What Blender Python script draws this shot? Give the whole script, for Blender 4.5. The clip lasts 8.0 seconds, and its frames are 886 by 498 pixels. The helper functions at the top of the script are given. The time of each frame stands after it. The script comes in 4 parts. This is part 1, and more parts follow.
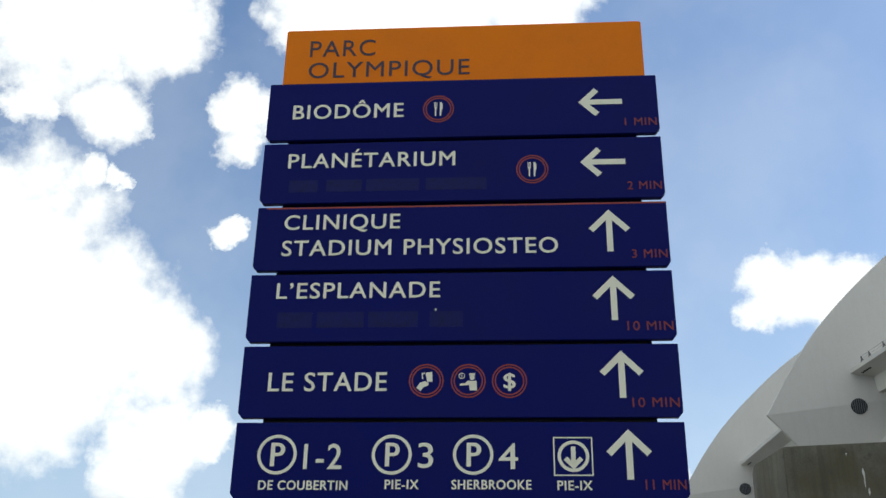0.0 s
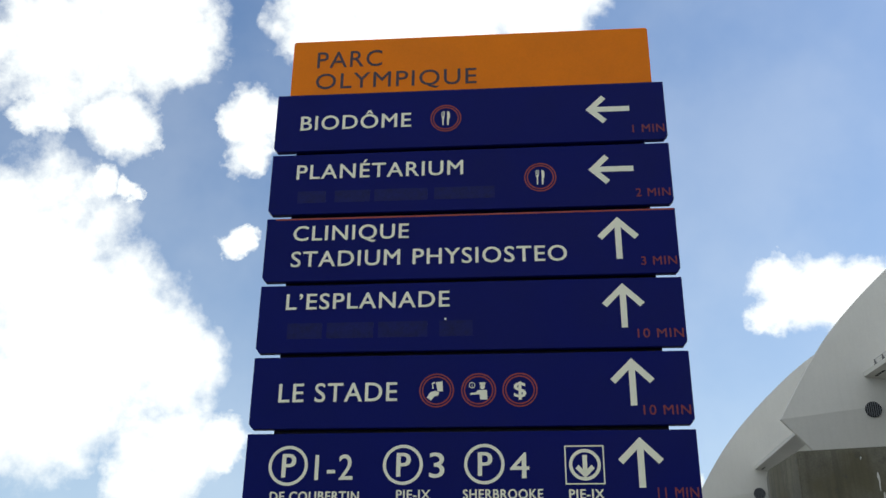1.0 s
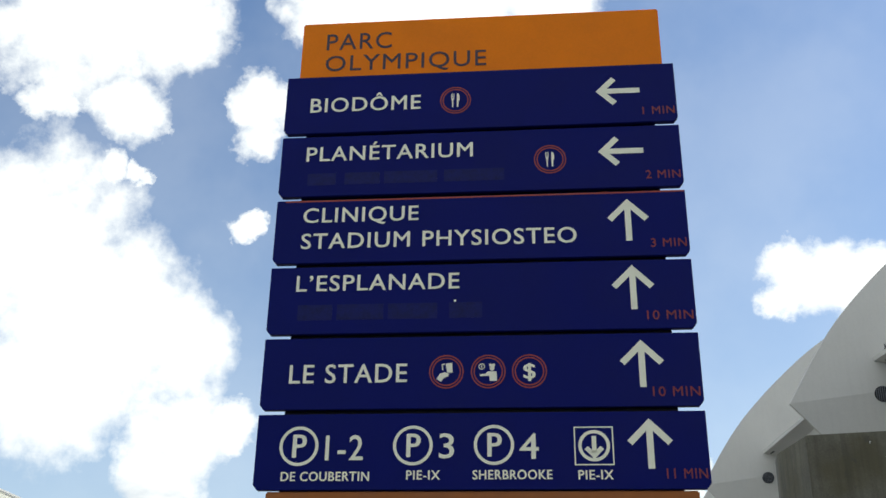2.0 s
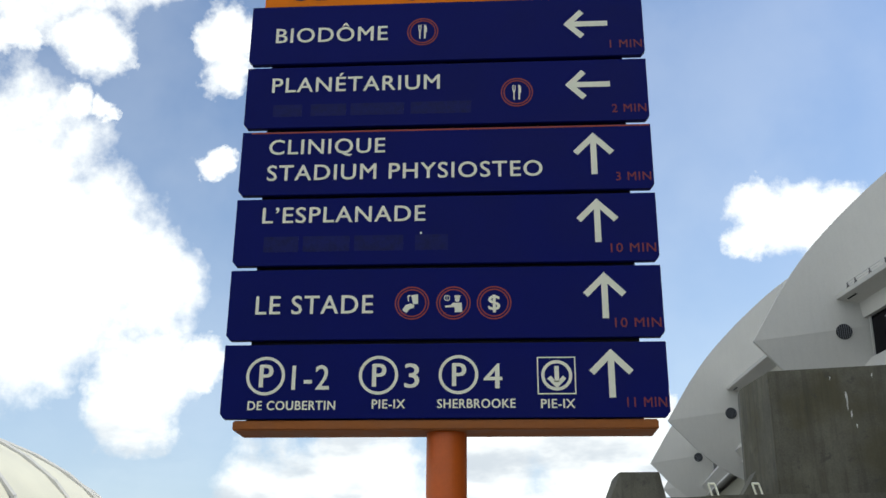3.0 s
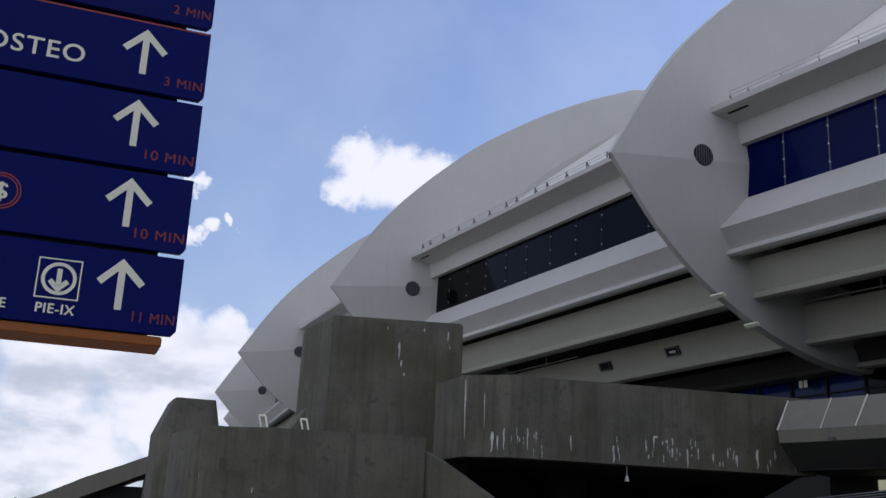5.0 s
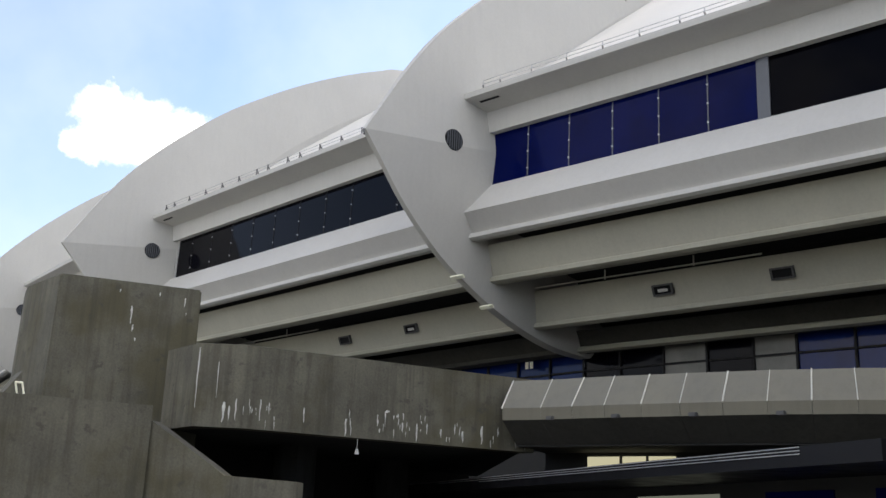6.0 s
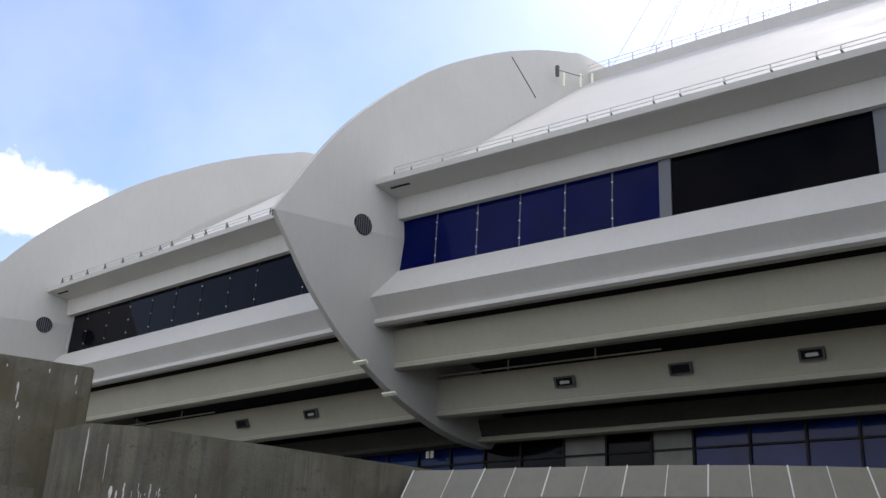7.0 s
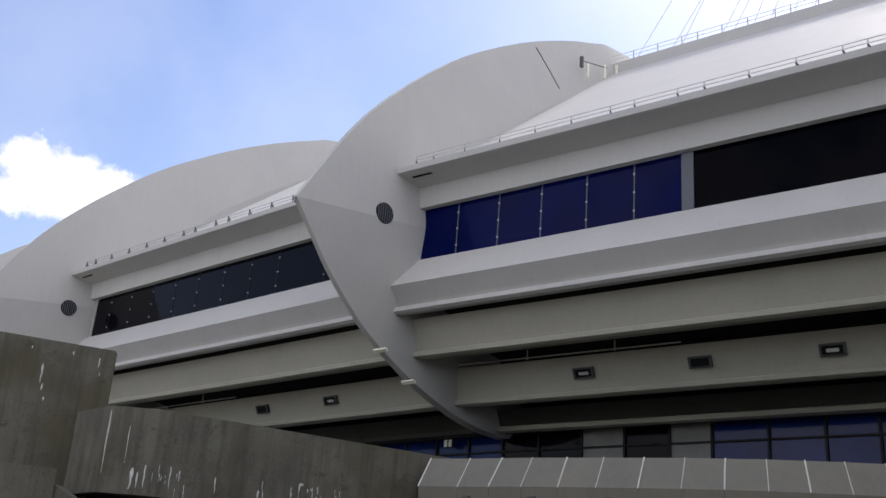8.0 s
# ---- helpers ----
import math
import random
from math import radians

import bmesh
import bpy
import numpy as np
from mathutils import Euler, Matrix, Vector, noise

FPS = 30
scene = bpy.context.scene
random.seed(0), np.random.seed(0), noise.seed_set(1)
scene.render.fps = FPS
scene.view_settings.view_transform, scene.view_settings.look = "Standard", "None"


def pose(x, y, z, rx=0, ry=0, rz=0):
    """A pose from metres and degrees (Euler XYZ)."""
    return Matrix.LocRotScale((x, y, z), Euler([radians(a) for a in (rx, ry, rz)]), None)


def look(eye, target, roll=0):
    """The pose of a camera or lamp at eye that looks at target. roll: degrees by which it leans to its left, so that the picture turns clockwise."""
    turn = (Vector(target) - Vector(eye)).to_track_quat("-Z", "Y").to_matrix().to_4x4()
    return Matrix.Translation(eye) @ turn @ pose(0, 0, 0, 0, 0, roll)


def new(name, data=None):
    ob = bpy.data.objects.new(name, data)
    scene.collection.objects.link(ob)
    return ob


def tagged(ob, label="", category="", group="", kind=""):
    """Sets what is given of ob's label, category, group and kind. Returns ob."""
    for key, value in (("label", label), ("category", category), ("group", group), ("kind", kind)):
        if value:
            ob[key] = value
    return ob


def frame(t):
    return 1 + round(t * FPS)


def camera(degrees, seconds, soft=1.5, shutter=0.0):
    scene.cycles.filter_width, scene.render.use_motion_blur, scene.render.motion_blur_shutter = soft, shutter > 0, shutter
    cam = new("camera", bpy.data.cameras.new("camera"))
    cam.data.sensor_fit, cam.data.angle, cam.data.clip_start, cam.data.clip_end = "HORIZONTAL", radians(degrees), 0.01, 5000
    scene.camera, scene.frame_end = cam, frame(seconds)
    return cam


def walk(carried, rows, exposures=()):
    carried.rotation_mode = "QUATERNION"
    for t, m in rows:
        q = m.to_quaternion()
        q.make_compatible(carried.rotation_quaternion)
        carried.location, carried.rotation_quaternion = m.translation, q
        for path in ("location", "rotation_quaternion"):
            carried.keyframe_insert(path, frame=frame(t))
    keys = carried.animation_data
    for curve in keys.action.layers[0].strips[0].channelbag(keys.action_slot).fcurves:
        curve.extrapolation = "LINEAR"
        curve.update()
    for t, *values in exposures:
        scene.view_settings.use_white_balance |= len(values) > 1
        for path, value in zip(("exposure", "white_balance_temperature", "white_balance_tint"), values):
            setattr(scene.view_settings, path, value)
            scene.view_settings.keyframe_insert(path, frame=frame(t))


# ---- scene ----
cam = camera(47.7, 8.0)
PATH = [
    (0, (0.235, -0.451, 1.745), (0.095, 1.37, 2.559), 1.0),
    (0.5, (0.24, -0.451, 1.756), (0.094, 1.361, 2.588), 0.6),
    (1, (0.241, -0.455, 1.753), (0.081, 1.359, 2.58), 0.6),
    (2.5, (0.237, -0.459, 1.728), (0.056, 1.384, 2.481), 0.8),
    (3, (0.257, -0.463, 1.71), (0.135, 1.412, 2.395), 0.4),
    (3.5, (0.274, -0.472, 1.695), (0.339, 1.423, 2.334), 0.2),
    (4, (0.284, -0.478, 1.692), (0.577, 1.405, 2.297), 1.3),
    (4.1, (0.292, -0.474, 1.696), (0.637, 1.403, 2.294), 1.7),
    (5.3, (0.628, -0.33, 1.708), (1.386, 1.43, 2.281), 2.5),
    (5.5, (0.66, -0.314, 1.71), (1.498, 1.41, 2.282), 2.7),
    (6, (0.665, -0.3, 1.737), (1.774, 1.274, 2.28), 2.3),
    (6.5, (0.662, -0.23, 1.749), (1.874, 1.233, 2.376), 3.2),
    (7, (0.68, -0.221, 1.761), (1.896, 1.197, 2.474), 2.8),
    (7.5, (0.674, -0.27, 1.745), (1.905, 1.104, 2.517), 4.4),
    (8, (0.648, -0.321, 1.731), (1.837, 1.131, 2.422), 4.1),
]
EXPOSURES = [(0.0, -0.1, 6420, 5), (3.0, -0.06, 6400, 6), (3.5, 0.12, 6350, 8), (4.0, -0.32, 5900, 14), (5.5, -0.46, 6050, 17), (6.0, 0.5, 6600, 13), (6.5, 0.6, 6600, 13), (7.0, 0.3, 6400, 15), (7.5, 0.08, 6200, 18), (8.0, 0.08, 6350, 18)]
walk(cam, [(t, look(e, a, r)) for t, e, a, r in PATH], EXPOSURES)

# ---- sky, sun ----
SUN_AZ, SUN_EL = -72.0, 50.0   # degrees to the left of +y, and up


def way(az, el):
    a, e = radians(az), radians(el)
    return Vector((-math.sin(a) * math.cos(e), math.cos(a) * math.cos(e), math.sin(e)))


CLOUDS_HIGH = [(29.6, 21.6, 6.1), (25.7, 18.5, 5.5), (21.2, 17.2, 3.6), (27.0, 14.2, 4.2), (20.6, 12.7, 2.9), (17.8, 12.9, 1.6), (21.1, 10.0, 2.3), (29.6, 33.1, 4.2), (24.4, 35.1, 3.6), (17.7, 31.2, 1.9), (17.8, 29.3, 1.6), (6.5, 38.2, 6.5), (-1.9, 38.4, 3.2), (25.7, 29.9, 2.3), (30.0, 29.2, 1.6), (13.4, 36.6, 2.9), (-15.0, 21.4, 1.9), (-16.8, 20.9, 2.3), (-18.3, 20.1, 2.1), (-19.8, 20.7, 1.7), (-14.5, 20.0, 1.4), (17.9, 24.3, 1.0), (25.8, 26.2, 1.1), (24.2, 26.2, 0.8)]
CLOUDS_LOW = [(12.8, 5.3, 3.9), (8.2, 7.3, 3.2), (0.7, 8.3, 3.6), (-4.4, 7.9, 3.6), (-0.8, 4.4, 3.9), (-8.3, 7.3, 2.6), (4.9, 3.9, 3.9), (-5.8, 9.7, 2.7), (-8.0, 10.7, 1.6), (-4.0, 8.3, 3.6), (-5.2, 19.1, 0.5), (-6.0, 19.1, 0.5), (-5.7, 16.1, 0.7), (-6.7, 16.5, 0.5), (-7.8, 17.4, 0.4), (-5.3, 5.5, 1.9), (-72.0, 34.1, 3.6)]


class Nodes:
    """Short hand for building node trees."""

    def __init__(self, tree, fresh=True):
        self.tree = tree
        if fresh:
            tree.nodes.clear()

    def add(self, kind, inputs=None, **props):
        n = self.tree.nodes.new(kind)
        for k, v in props.items():
            setattr(n, k, v)
        for k, v in (inputs or {}).items():
            if isinstance(v, bpy.types.NodeSocket):
                self.tree.links.new(v, n.inputs[k])
            else:
                n.inputs[k].default_value = v
        return n

    def math(self, op, a, b=0.0, c=0.0, clamp=False):
        return self.add("ShaderNodeMath", {0: a, 1: b, 2: c}, operation=op, use_clamp=clamp).outputs[0]

    def vmath(self, op, a, b):
        n = self.add("ShaderNodeVectorMath", {0: a, 1: b}, operation=op)
        return n.outputs["Value"] if op == "DOT_PRODUCT" else n.outputs[0]

    def ramp(self, x, lo, hi, a=0.0, b=1.0, smooth=True):
        return self.add("ShaderNodeMapRange", {0: x, 1: lo, 2: hi, 3: a, 4: b}, interpolation_type="SMOOTHSTEP" if smooth else "LINEAR").outputs[0]

    def noise(self, vec, scale, detail=4.0, rough=0.55):
        return self.add("ShaderNodeTexNoise", {"Vector": vec, "Scale": scale, "Detail": detail, "Roughness": rough})

    def mix(self, fac, a, b, blend="MIX"):
        n = self.add("ShaderNodeMix", {0: fac}, data_type="RGBA", blend_type=blend)
        for i, v in ((6, a), (7, b)):
            if isinstance(v, bpy.types.NodeSocket):
                self.tree.links.new(v, n.inputs[i])
            else:
                n.inputs[i].default_value = (*v, 1.0) if len(v) == 3 else v
        return n.outputs[2]


def make_world():
    world = bpy.data.worlds.new("sky")
    world.use_nodes = True
    scene.world = world
    n = Nodes(world.node_tree)
    coord = n.add("ShaderNodeTexCoord").outputs["Generated"]
    sky = n.add("ShaderNodeTexSky", sky_type="NISHITA", sun_disc=False, sun_elevation=radians(SUN_EL), sun_rotation=radians(-SUN_AZ),
                air_density=1.0, dust_density=1.2, ozone_density=2.0).outputs[0]
    wob = n.vmath("SUBTRACT", n.noise(coord, 14.0, 6.0, 0.6).outputs["Color"], (0.5, 0.5, 0.5))
    wob2 = n.vmath("SUBTRACT", n.noise(coord, 52.0, 5.0, 0.6).outputs["Color"], (0.5, 0.5, 0.5))
    wob = n.vmath("ADD", n.vmath("MULTIPLY", wob, (0.075, 0.075, 0.075)), n.vmath("MULTIPLY", wob2, (0.022, 0.022, 0.022)))
    dirn = n.vmath("NORMALIZE", n.vmath("ADD", coord, wob), (0, 0, 0))
    field = None
    for az, el, rad in CLOUDS_HIGH + CLOUDS_LOW:
        c = math.cos(radians(rad * 1.16))
        v = n.ramp(n.vmath("DOT_PRODUCT", dirn, way(az, el)), c, 1.0, smooth=False)
        field = v if field is None else n.math("MAXIMUM", field, v)
    fine = n.noise(coord, 24.0, 8.0, 0.6).outputs[0]
    # unseen clouds over the rest of the sky, thickened to brighten the sign's face
    behind = n.ramp(n.vmath("DOT_PRODUCT", coord, (0.25, 0.86, 0.42)), 0.62, 0.35)
    rest = n.math("MULTIPLY", n.ramp(n.noise(coord, 2.6, 6.0).outputs[0], 0.39, 0.56), behind)
    field = n.math("MAXIMUM", field, n.math("MULTIPLY", rest, 0.72))
    rough = n.math("MULTIPLY", n.math("SUBTRACT", fine, 0.5), n.ramp(field, 0.0, 0.14, 0.0, 1.5))
    dens = n.math("ADD", field, rough)
    mask = n.ramp(dens, -0.03, 0.85)
    veil = n.math("MULTIPLY", n.ramp(n.noise(coord, 5.0, 5.0).outputs[0], 0.3, 0.75), 0.14)
    mask = n.math("MAXIMUM", mask, veil)
    up = n.add("ShaderNodeSeparateXYZ", {0: coord}).outputs[2]
    flat = n.vmath("MULTIPLY", coord, (1.0, 1.0, 2.4))
    shade = n.math("MULTIPLY", n.ramp(n.noise(flat, 8.0, 5.0).outputs[0], 0.44, 0.66), n.ramp(up, 0.24, 0.13))
    cloud = n.mix(shade, (1.25, 1.25, 1.24), (0.74, 0.79, 0.86))
    blue = n.mix(1.0, sky, (SKY * 0.93, SKY, SKY * 1.08), "MULTIPLY")
    haze = n.mix(n.ramp(up, 0.55, 0.02, 0.0, 0.45), blue, (0.78, 0.88, 1.0))
    glare = n.ramp(n.vmath("DOT_PRODUCT", coord, way(SUN_AZ, SUN_EL)), 0.90, 1.0, 0.0, 0.55)
    haze = n.mix(glare, haze, (1.05, 1.05, 1.05))
    col = n.mix(mask, haze, cloud)
    bg = n.add("ShaderNodeBackground", {0: col, 1: 1.0})
    n.add("ShaderNodeOutputWorld", {0: bg.outputs[0]})


SKY = 0.15
make_world()
sun = new("sun", bpy.data.lights.new("sun", "SUN"))
sun.data.energy, sun.data.angle, sun.data.color = 2.4, radians(3), (1.0, 0.95, 0.86)
sun.matrix_basis = look(way(SUN_AZ, SUN_EL) * 300, (0, 0, 0))


# ---- materials ----
def material(name, base, rough=0.8, metal=0.0, vary=0.12, scale=1.5, bump=0.15, grain=40.0, spots=None, streaks=0.0, tint=None, spec=0.5, coat=0.0):
    """A painted, cast or metal surface: two scales of variation, optional dark stains, vertical streaks and fine relief."""
    m = bpy.data.materials.new(name)
    m.use_nodes = True
    n = Nodes(m.node_tree)
    pos = n.add("ShaderNodeNewGeometry").outputs["Position"]
    big = n.noise(pos, scale, 5.0).outputs[0]
    small = n.noise(pos, grain, 3.0).outputs[0]
    v = n.math("ADD", n.math("MULTIPLY", n.math("SUBTRACT", big, 0.5), 2 * vary), n.math("MULTIPLY", n.math("SUBTRACT", small, 0.5), vary))
    dark = tuple(c * (1 - 1.6 * vary) for c in base)
    lite = tuple(min(1.0, c * (1 + 1.2 * vary)) for c in base)
    col = n.mix(n.ramp(v, -vary, vary), dark, lite)
    if tint:
        col = n.mix(n.ramp(n.noise(pos, scale * 0.6, 4.0).outputs[0], 0.45, 0.7, 0.0, 0.8), col, tint)
    if streaks:
        s = n.vmath("MULTIPLY", pos, (1.0, 1.0, 0.06))
        run = n.ramp(n.noise(s, 4.5, 5.0, 0.65).outputs[0], 0.42, 0.7, 0.0, streaks)
        col = n.mix(run, col, tuple(c * 0.35 for c in base))
    if spots:
        col = n.mix(n.ramp(n.noise(pos, 3.0, 6.0, 0.7).outputs[0], 0.56, 0.68, 0.0, 0.7), col, spots)
    r = n.ramp(big, 0.3, 0.7, max(0.02, rough - 0.08), min(1.0, rough + 0.08))
    p = n.add("ShaderNodeBsdfPrincipled", {"Base Color": col, "Roughness": r, "Metallic": metal, "Specular IOR Level": spec, "Coat Weight": coat})
    if bump:
        b = n.add("ShaderNodeBump", {"Height": n.math("ADD", small, big), "Strength": bump, "Distance": 0.01})
        n.tree.links.new(b.outputs[0], p.inputs["Normal"])
    n.add("ShaderNodeOutputMaterial", {0: p.outputs[0]})
    return m


def glass_dark(name, base, rough=0.06, spec=0.5):
    """Coated facade glass with a dark room behind it: a dark gloss pane, a little uneven."""
    m = bpy.data.materials.new(name)
    m.use_nodes = True
    n = Nodes(m.node_tree)
    pos = n.add("ShaderNodeNewGeometry").outputs["Position"]
    rnd = n.add("ShaderNodeObjectInfo").outputs["Random"]
    col = n.mix(n.ramp(n.noise(pos, 0.5, 3.0).outputs[0], 0.35, 0.65), tuple(c * 0.7 for c in base), base)
    col = n.mix(n.math("MULTIPLY", rnd, 0.4), col, tuple(c * 0.5 for c in base))
    p = n.add("ShaderNodeBsdfPrincipled", {"Base Color": col, "Roughness": rough, "Specular IOR Level": spec})
    b = n.add("ShaderNodeBump", {"Height": n.noise(pos, 0.8, 2.0).outputs[0], "Strength": 0.05, "Distance": 0.05})
    n.tree.links.new(b.outputs[0], p.inputs["Normal"])
    n.add("ShaderNodeOutputMaterial", {0: p.outputs[0]})
    return m


def glow(name, color, strength):
    m = bpy.data.materials.new(name)
    m.use_nodes = True
    n = Nodes(m.node_tree)
    e = n.add("ShaderNodeEmission", {0: (*color, 1.0), 1: strength})
    n.add("ShaderNodeOutputMaterial", {0: e.outputs[0]})
    return m


NAVY = material("navy_panel", (0.003, 0.007, 0.125), 0.36, vary=0.10, scale=3.0, bump=0.02, grain=120, spec=0.07)
NAVY_DULL = material("navy_ghost", (0.006, 0.010, 0.108), 0.5, vary=0.3, scale=22.0, bump=0.02, grain=90, spec=0.15)
ORANGE = material("orange_paint", (0.88, 0.22, 0.002), 0.45, vary=0.06, scale=4.0, bump=0.03, grain=90, spec=0.12)
POLE = material("orange_pole_paint", (0.66, 0.13, 0.015), 0.4, vary=0.08, scale=6.0, bump=0.03, grain=70)
LETTER = material("white_film", (0.95, 0.94, 0.76), 0.6, vary=0.04, scale=8, bump=0.0)
RED = material("red_film", (0.26, 0.035, 0.035), 0.6, vary=0.08, scale=12, bump=0.0)
ORANGE_RING = material("orange_film", (0.40, 0.06, 0.03), 0.6, vary=0.08, scale=12, bump=0.0)
# orange darkened for the tray: the panels' shade is in the colour
ORANGE_SHADED = material("shaded_tray_paint", (0.34, 0.10, 0.008), 0.6, vary=0.1, scale=8)
SHELL = material("pale_shell_concrete", (0.57, 0.56, 0.525), 0.82, vary=0.05, scale=0.3, bump=0.05, grain=9.0, streaks=0.04)
BAND = material("white_painted_concrete", (0.60, 0.59, 0.56), 0.78, vary=0.05, scale=0.4, bump=0.05, grain=12.0, streaks=0.05)
SOFFIT = material("cream_soffit_concrete", (0.46, 0.447, 0.37), 0.85, vary=0.07, scale=0.4, bump=0.05, grain=10.0, streaks=0.05)
# near-black colour stands in for deep shade in recesses and under things
SHADE_BLACK = material("painted_shade", (0.03, 0.03, 0.03), 0.9, vary=0.3, scale=1.0)
OLD = material("weathered_concrete", (0.15, 0.142, 0.109), 0.92, vary=0.30, scale=0.9, bump=0.5, grain=22.0, streaks=0.5, tint=(0.090, 0.081, 0.044), spots=(0.07, 0.067, 0.056))
LIME = material("lime_stain", (0.62, 0.62, 0.58), 0.9, vary=0.3, scale=9.0, bump=0.3)
PANELS = material("metal_canopy_panel", (0.185, 0.174, 0.132), 0.6, vary=0.10, scale=0.9, bump=0.05, streaks=0.15)
SEAM = material("pale_seam", (0.66, 0.65, 0.58), 0.6, vary=0.1)
RAIL = material("galvanised_rail", (0.52, 0.52, 0.52), 0.45, metal=0.4, vary=0.1, scale=4)
CABLE = material("pale_cable", (0.62, 0.62, 0.64), 0.6, vary=0.05)
BRACKET = material("dark_bracket", (0.10, 0.10, 0.10), 0.6, vary=0.2, scale=4)
GLASS = glass_dark("blue_facade_glass", (0.002, 0.006, 0.075), spec=0.06)
GLASS_BLACK = glass_dark("black_facade_glass", (0.003, 0.003, 0.006), spec=0.10)
GLASS_DEEP = glass_dark("deep_black_facade_glass", (0.002, 0.002, 0.004), spec=0.04)
GREY_MULLION = material("grey_mullion", (0.12, 0.13, 0.15), 0.5, vary=0.1)
BLACKISH = material("black_metal", (0.010, 0.010, 0.012), 0.5, vary=0.2, spec=0.2)
ASPHALT = material("ground_paving", (0.135, 0.13, 0.115), 0.9, vary=0.2, scale=0.4, bump=0.3, grain=30)
LEAF = material("conifer_needles", (0.035, 0.055, 0.03), 0.8, vary=0.4, scale=3.0)
BARK = material("bark", (0.07, 0.05, 0.035), 0.9, vary=0.3, scale=6.0)
LAMP_GLASS = material("lamp_glass", (0.75, 0.75, 0.72), 0.3, vary=0.05)
WARM = glow("lit_interior", (1.0, 0.95, 0.62), 0.38)


# concrete darkened in colour to carry the shade under beams and canopy
SHADED_CONCRETE = material("shade_darkened_concrete", (0.08, 0.077, 0.067), 0.9, vary=0.2, scale=0.6, bump=0.1, grain=10.0, streaks=0.2)
GLASS_LOW = glass_dark("bright_blue_glass", (0.012, 0.03, 0.16), spec=0.2)
# pale pane colour that stands in for reflections in the lower glass
PALE_REFLECTION = material("painted_pale_reflection", (0.22, 0.217, 0.20), 0.5, vary=0.3, scale=0.5)
INK = material("dark_film", (0.035, 0.022, 0.05), 0.6, vary=0.05, scale=12, bump=0.0)
CREAM = material("cream_roof", (0.66, 0.64, 0.52), 0.7, vary=0.08, scale=0.3)
FOLIAGE = material("broad_leaves", (0.07, 0.10, 0.03), 0.8, vary=0.4, scale=2.0)
GREENISH = glow("lit_pane", (0.62, 0.66, 0.52), 0.16)


# ---- mesh helpers ----
def part(name, bm, mat, parent=None, label="", smooth=False):
    me = bpy.data.meshes.new(name)
    bmesh.ops.recalc_face_normals(bm, faces=bm.faces)
    bm.to_mesh(me)
    bm.free()
    me.materials.append(mat)
    if smooth:
        for p in me.polygons:
            p.use_smooth = True
    ob = new(name, me)
    if parent is not None:
        ob.parent = parent
    if label:
        ob["label"] = label
    return ob


def thing(name, label, category, group="", kind="", at=(0, 0, 0)):
    ob = new(name)
    ob.location = at
    return tagged(ob, label, category, group, kind)


def box(bm, x0, x1, y0, y1, z0, z1, bevel=0.0, m=None):
    r = bmesh.ops.create_cube(bm, size=1.0)
    vs = r["verts"]
    for v in vs:
        v.co = Vector(((x0 + x1) / 2 + v.co.x * (x1 - x0), (y0 + y1) / 2 + v.co.y * (y1 - y0), (z0 + z1) / 2 + v.co.z * (z1 - z0)))
    if bevel:
        es = list({e for v in vs for e in v.link_edges})
        out = bmesh.ops.bevel(bm, geom=es, offset=bevel, segments=2, affect="EDGES")
        vs = list({v for f in out["faces"] for v in f.verts} | {v for v in vs if v.is_valid})
    if m is not None:
        bmesh.ops.transform(bm, matrix=m, verts=vs)
    return vs


def tube(bm, a, b, r, n=8, r2=None):
    a, b = Vector(a), Vector(b)
    d = b - a
    q = d.to_track_quat("Z", "Y").to_matrix().to_4x4()
    bmesh.ops.create_cone(bm, cap_ends=True, segments=n, radius1=r, radius2=r if r2 is None else r2, depth=d.length,
                          matrix=Matrix.Translation((a + b) / 2) @ q)


def prism(bm, poly, z0, z1, top=None):
    """An upright prism over a plan polygon; top: a second polygon for battered sides."""
    lo = [bm.verts.new((x, y, z0)) for x, y in poly]
    hi = [bm.verts.new((x, y, z1)) for x, y in (top or poly)]
    bm.faces.new(lo[::-1]), bm.faces.new(hi)
    for i in range(len(poly)):
        j = (i + 1) % len(poly)
        bm.faces.new((lo[i], lo[j], hi[j], hi[i]))


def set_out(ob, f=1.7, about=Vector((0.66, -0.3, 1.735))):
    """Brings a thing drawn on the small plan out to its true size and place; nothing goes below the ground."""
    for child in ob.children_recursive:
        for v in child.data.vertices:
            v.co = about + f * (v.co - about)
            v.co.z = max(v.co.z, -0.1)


# ---- the stadium's ring of ribs and bays ----
NOSE = Vector((17.73, 29.24, 15.74))


def rib_frame(k):
    """Nose, tangent and outward way of rib k: rib 0 is the one beside the near bay, ribs 1, 2, ... follow round the ring away from the sign."""
    p = NOSE.copy()
    for i in range(abs(k)):
        a = radians(8.8 - 6.6 * i if k > 0 else 13.0 + 6.6 * i)
        p += (25.2 if k > 0 else -24.4) * Vector((-math.sin(a), math.cos(a), 0))
    p.z += 0.2 * max(0, k)
    a = radians(8.3 + 3.3 - 6.6 * k if k > 0 else (10.6 if k == 0 else 13.0 + 3.3 - 6.6 * (k + 1)))
    return p, Vector((-math.sin(a), math.cos(a), 0)), Vector((-math.cos(a), -math.sin(a), 0))


FRAMES = {k: rib_frame(k) for k in range(-6, 9)}


def on(k, r, z, side=0.0):
    p, tan, out = FRAMES[k]
    q = p + r * out + side * tan
    return Vector((q.x, q.y, z + p.z - NOSE.z))


